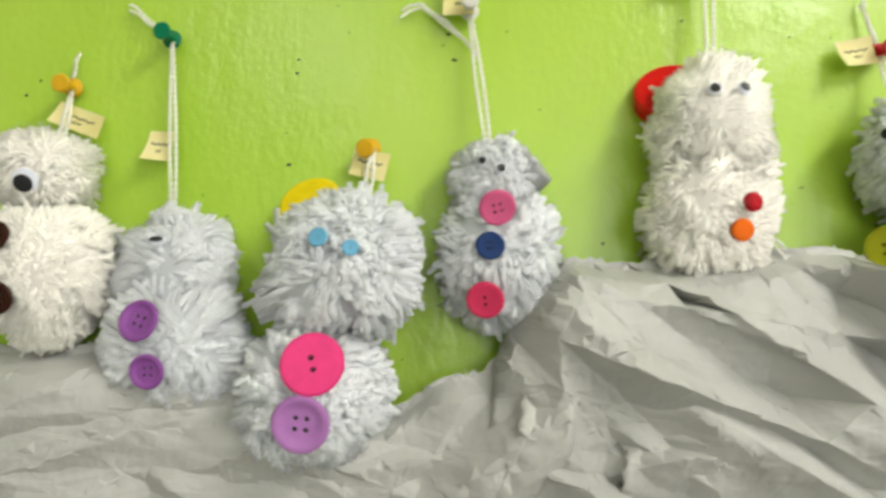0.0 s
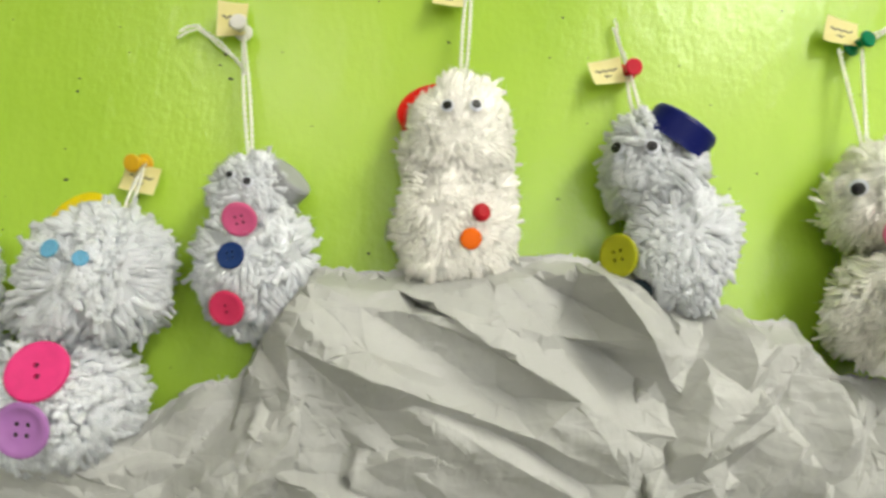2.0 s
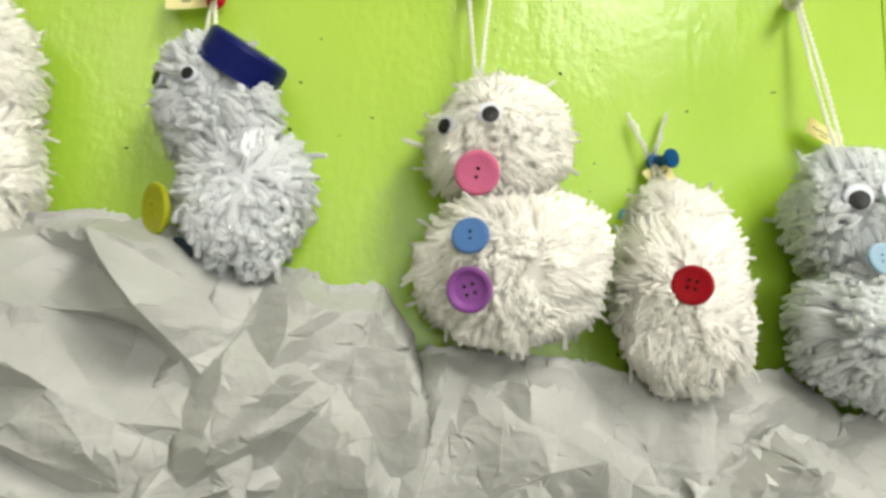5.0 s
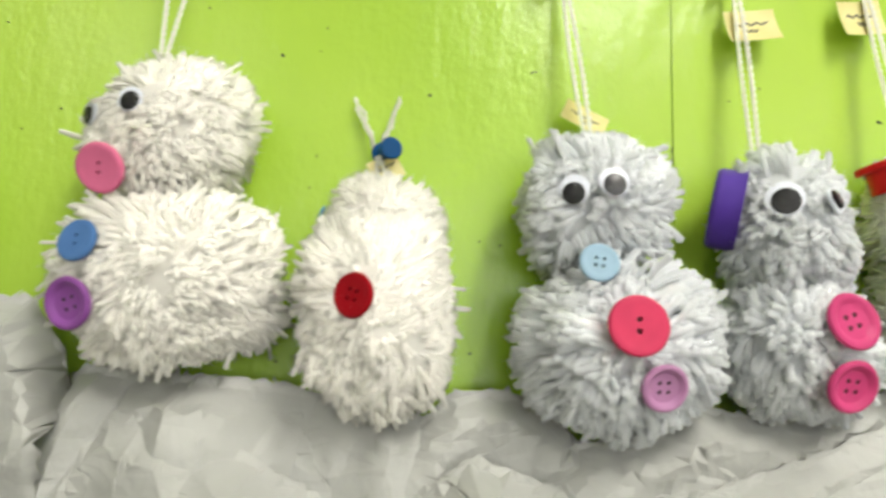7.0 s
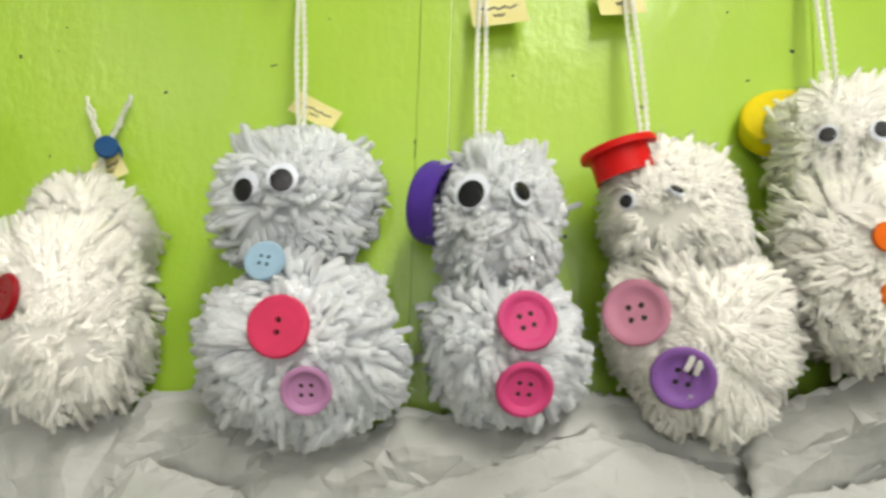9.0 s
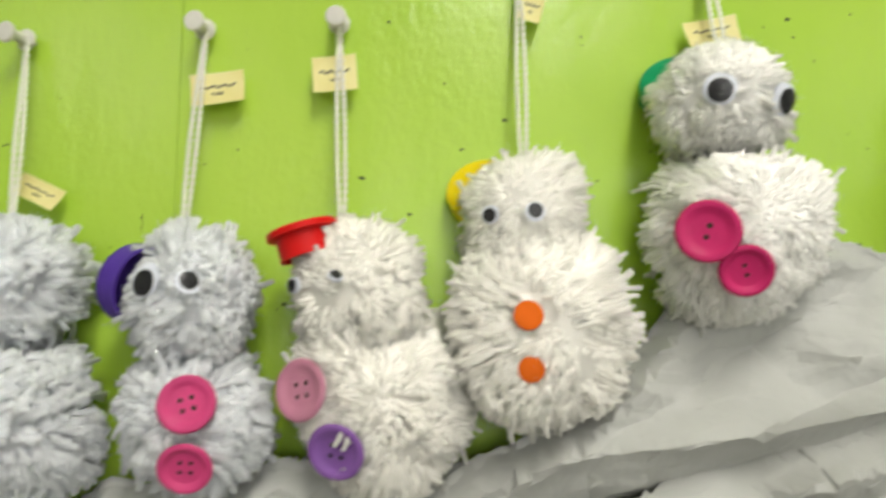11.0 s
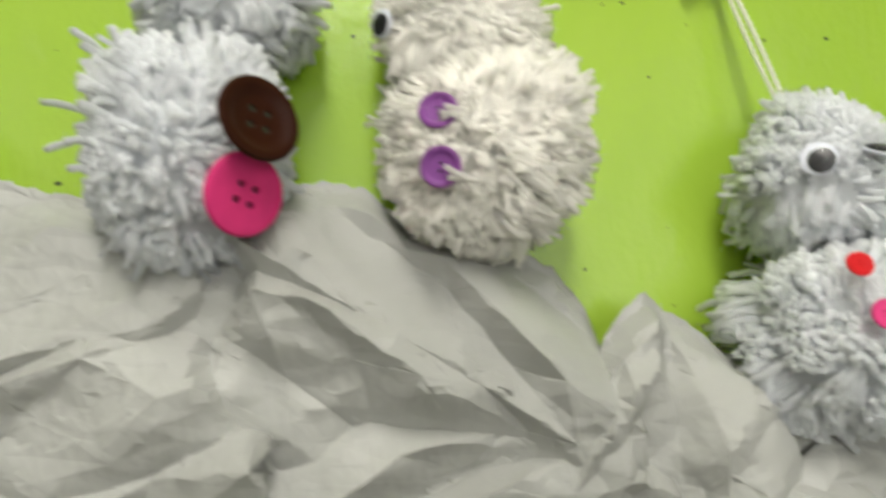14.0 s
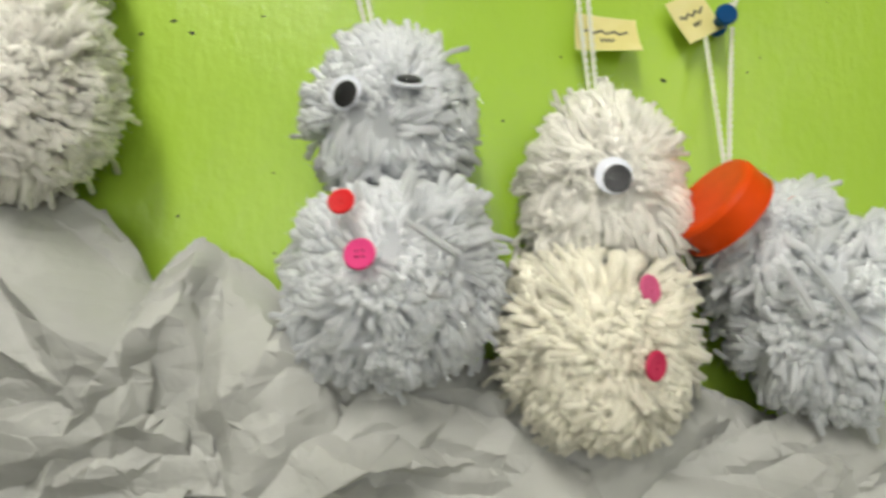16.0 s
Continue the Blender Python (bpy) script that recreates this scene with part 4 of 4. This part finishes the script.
ornament("grey pompom snowman with purple bottle cap and pink buttons", 'grey',
    (0.6175, -0.024, 1.5121), (0.0276, 0.0281, 0.0315), (0.62, -0.0254, 1.4597), (0.0335, 0.0297, 0.0319),
    buttons=[((0.6249, -0.0513, 1.4689), (0.1, -0.98, 0.19), 0.0111, 'deeppink', 4),
             ((0.6246, -0.0496, 1.4463), (0.09, -0.95, -0.29), 0.0105, 'deeppink', 4)],
    eyes=[((0.6052, -0.0471, 1.5171), (-0.47, -0.87, 0.16), 0.0073, 0.05, -0.2), ((0.6219, -0.0506, 1.5159), (0.6, -0.75, 0.3), 0.0051, 0, 0.1)],
    top=(0.6086, -0.024, 1.5427), pin=(0.6092, -0.009, 1.6411), pin_colour='white', spread=.003, tails=[], boxy=2.1,
    cap=((0.592, -0.026, 1.5165), (-0.88, 0.42, 0.2), 0.0173, 0.012, 'purple_plastic'),
    strays=[((0.6347, -0.024, 1.5131), (0.6502, -0.028, 1.5179))])
note((0.6165, -0.007, 1.6106), 0.0255, 0.0165, 8)
ornament("cream pompom snowman with red bottle cap and purple button", 'cream',
    (0.6874, -0.024, 1.5158), (0.0304, 0.0281, 0.0316), (0.6967, -0.0249, 1.4669), (0.0409, 0.0292, 0.0417),
    buttons=[((0.6684, -0.0429, 1.4734), (-0.48, -0.87, 0.11), 0.0126, 'dustypink', 4),
             ((0.6826, -0.0477, 1.4517), (-0.22, -0.95, -0.23), 0.0116, 'violet', 4)],
    eyes=[((0.6641, -0.0465, 1.5153), (-0.68, -0.73, -0.01), 0.0035, 0, 0), ((0.68, -0.0502, 1.518), (0.3, -0.6, 0.75), 0.0032, 0, 0)],
    top=(0.6792, -0.024, 1.546), pin=(0.6733, -0.009, 1.6453), pin_colour='white', spread=.003, tails=[], boxy=2.1,
    cap=((0.665, -0.034, 1.5343), (-0.3, 0.02, 0.95), 0.0137, 0.013, 'red_plastic', True), half_hidden=('violet',),
    strays=[((0.6845, -0.0530, 1.4640), (0.6815, -0.0545, 1.4535)), ((0.6880, -0.0525, 1.4632), (0.6850, -0.0540, 1.4520)), ((0.6905, -0.0520, 1.4615), (0.6872, -0.0535, 1.4545))])
note((0.6719, -0.007, 1.6184), 0.0213, 0.0186, 6)
ornament("cream pompom snowman with two orange felt dots, yellow cap", 'cream',
    (0.7590, -0.0212, 1.5435), (0.0300, 0.0248, 0.0316), (0.7645, -0.0258, 1.4932), (0.0391, 0.0303, 0.0418),
    buttons=[((0.7568, -0.0524, 1.5032), (-0.13, -0.98, 0.15), 0.0060, 'orange', 0),
             ((0.7577, -0.0525, 1.4829), (-0.11, -0.98, -0.15), 0.0053, 'orange', 0)],
    eyes=[((0.7435, -0.0414, 1.5452), (-0.47, -0.88, 0.05), 0.0040, 0, -0.1), ((0.761, -0.0451, 1.5459), (0.04, -1, 0.07), 0.0042, 0, 0.1)],
    top=(0.7606, -0.0212, 1.5731), pin=(0.7606, -0.009, 1.672), pin_colour='white', spread=.003, tails=[], boxy=2.5,
    cap=((0.7420, -0.01, 1.5610), (-0.3, -0.8, 0.45), 0.0165, 0.01, 'yellow_plastic'),
    strays=[((0.7403, -0.0212, 1.518), (0.7276, -0.0252, 1.5066))])
note((0.7669, -0.007, 1.653), 0.0111, 0.0166, -15)
ornament("white pompom snowman with magenta buttons and green cap", 'white',
    (0.8487, -0.0244, 1.5999), (0.0324, 0.0286, 0.0256), (0.8528, -0.0287, 1.5383), (0.0396, 0.0336, 0.0373),
    buttons=[((0.8284, -0.0553, 1.5367), (-0.39, -0.92, -0.03), 0.0125, 'magenta', 2),
             ((0.8422, -0.055, 1.5222), (-0.18, -0.94, -0.29), 0.0106, 'magenta', 2)],
    eyes=[((0.8382, -0.0498, 1.5973), (-0.33, -0.94, -0.11), 0.0069, 0, -0.1), ((0.8654, -0.0464, 1.5945), (0.53, -0.82, -0.23), 0.0071, 0.2, -0.1)],
    top=(0.8538, -0.0244, 1.6254), pin=(0.8538, -0.009, 1.6804), pin_colour='white', spread=.003, tails=[], boxy=2.1,
    cap=((0.8358, -0.011, 1.6122), (-0.3, -0.8, 0.45), 0.0173, 0.01, 'green_plastic'))
note((0.8553, -0.007, 1.6416), 0.0264, 0.0139, 10)
ornament("grey pompom snowman with large brown and pink buttons", 'grey',
    (0.9979, -0.0244, 1.6043), (0.0339, 0.0286, 0.0298), (0.9848, -0.031, 1.5395), (0.0397, 0.0363, 0.0435),
    buttons=[((1.0111, -0.0629, 1.5429), (0.6, -0.78, 0.1), 0.0146, 'brown', 4),
             ((1.005, -0.0548, 1.5212), (0.6, -0.77, -0.2), 0.0142, 'hotpink', 4)],
    eyes=[((0.9791, -0.0446, 1.6152), (-0.2, -0.3, 0.9), 0.0039, 0, -0.2), ((1.0061, -0.0513, 1.606), (0.2, -0.3, 0.9), 0.0034, 0, 0)],
    top=(0.9889, -0.0244, 1.633), pin=(0.9889, -0.009, 1.688), pin_colour='white', spread=.003, tails=[], boxy=2.1,
    cap=((0.9833, -0.01, 1.6214), (-0.3, -0.8, 0.45), 0.0153, 0.01, 'black_plastic'),
    strays=[((0.9465, -0.031, 1.5575), (0.9353, -0.035, 1.5592)), ((0.9436, -0.031, 1.5454), (0.9373, -0.035, 1.5418))])
ornament("tall cream pompom snowman with two half-hidden purple buttons", 'thick',
    (1.0885, -0.023, 1.5923), (0.0364, 0.027, 0.0362), (1.093, -0.0301, 1.5372), (0.0426, 0.0352, 0.04),
    buttons=[((1.073, -0.0577, 1.5476), (-0.31, -0.94, 0.17), 0.0070, 'purple', 2),
             ((1.0721, -0.0626, 1.5275), (-0.28, -0.95, -0.14), 0.0071, 'purple', 2)],
    eyes=[((1.0565, -0.0384, 1.5896), (-0.81, -0.58, -0.07), 0.0055, 0, -0.1), ((1.0789, -0.0472, 1.6016), (0, -0.45, 0.9), 0.0054, 0, 0)],
    top=(1.0849, -0.023, 1.6264), pin=(1.0849, -0.009, 1.6814), pin_colour='white', spread=.003, tails=[], boxy=2.5, half_hidden=('purple',),
    strays=[((1.1173, -0.023, 1.5497), (1.1326, -0.027, 1.5503)), ((1.083, -0.0625, 1.5425), (1.0722, -0.0635, 1.5468)), ((1.082, -0.0630, 1.5465), (1.0740, -0.0630, 1.5492)), ((1.083, -0.0665, 1.5220), (1.0720, -0.0685, 1.5268)), ((1.081, -0.0670, 1.5195), (1.0732, -0.0685, 1.5228))])
ornament("shaggy grey pompom snowman with small red and pink buttons", 'grey',
    (1.2397, -0.0268, 1.5299), (0.0363, 0.0314, 0.0368), (1.2371, -0.0338, 1.4637), (0.045, 0.0396, 0.0391),
    buttons=[((1.2212, -0.0658, 1.4889), (-0.2, -0.9, 0.3), 0.0048, 'redbtn', 2),
             ((1.2271, -0.0688, 1.471), (-0.23, -0.95, 0.2), 0.0056, 'pinkbtn', 4)],
    eyes=[((1.2225, -0.0525, 1.5322), (-0.48, -0.87, 0.07), 0.0067, 0.1, -0.15), ((1.245, -0.0567, 1.5331), (0.1, -0.5, 0.85), 0.0058, 0, 0.1)],
    top=(1.2339, -0.0268, 1.5643), pin=(1.2172, -0.009, 1.6458), pin_colour='green', spread=.003, tails=[(1.2326, -0.004, 1.6609)], boxy=2.1,
    strays=[((1.2689, -0.0268, 1.4821), (1.2856, -0.0308, 1.4777)), ((1.2596, -0.0268, 1.5327), (1.2713, -0.0308, 1.5426)), ((1.2420, -0.0700, 1.4830), (1.2600, -0.0720, 1.4700))])
note((1.2101, -0.007, 1.6385), 0.0209, 0.0167, 10)
ornament("ragged cream pompom snowman with one wiggle eye, pink buttons", 'thick',
    (1.3222, -0.0277, 1.4964), (0.0355, 0.0324, 0.0391), (1.3172, -0.0324, 1.4348), (0.0414, 0.038, 0.0409),
    buttons=[((1.3258, -0.0606, 1.456), (0.5, -0.85, 0.15), 0.0053, 'pink', 2),
             ((1.3234, -0.067, 1.4306), (0.52, -0.83, -0.1), 0.0054, 'rose', 2)],
    eyes=[((1.3183, -0.0583, 1.498), (-0.11, -0.99, 0.04), 0.0070, 0.15, -0.2)],
    top=(1.3238, -0.0277, 1.5295), pin=(1.3245, -0.009, 1.672), pin_colour='white', spread=.003, tails=[], boxy=2.1, body_yarn='ecru',
    strays=[((1.3103, -0.0277, 1.5273), (1.3052, -0.0317, 1.5393)), ((1.3139, -0.0277, 1.526), (1.3117, -0.0317, 1.5373)), ((1.3272, -0.0277, 1.527), (1.3344, -0.0317, 1.5312)), ((1.341, -0.0277, 1.5159), (1.3538, -0.0317, 1.5218)), ((1.3441, -0.0277, 1.4896), (1.3605, -0.0317, 1.4811)), ((1.2878, -0.0277, 1.4796), (1.2843, -0.0317, 1.4662)), ((1.343, -0.0277, 1.5087), (1.3588, -0.0317, 1.5008))])
note((1.3372, -0.007, 1.5725), 0.0295, 0.0180, -4)
ornament("grey pompom snowman under an orange bottle cap", 'grey',
    (1.3928, -0.0263, 1.4752), (0.0327, 0.0308, 0.0286), (1.4072, -0.031, 1.4415), (0.0422, 0.0363, 0.0419),
    buttons=[],
    eyes=[],
    top=(1.3795, -0.0263, 1.5118), pin=(1.3912, -0.009, 1.5772), pin_colour='blue', spread=.0065, tails=[(1.4046, -0.004, 1.5909)], boxy=2.1,
    cap=((1.3622, -0.048, 1.4872), (-0.73, -0.13, 0.61), 0.0195, 0.0125, 'orange_plastic'),
    strays=[((1.4058, -0.0263, 1.4808), (1.4142, -0.0303, 1.4932)), ((1.4249, -0.0263, 1.4681), (1.4362, -0.0303, 1.4734)), ((1.3830, -0.0660, 1.4660), (1.3985, -0.0690, 1.4420)), ((1.3760, -0.0640, 1.4640), (1.3850, -0.0680, 1.4450))])
note((1.3789, -0.007, 1.5809), 0.0183, 0.0222, 25)
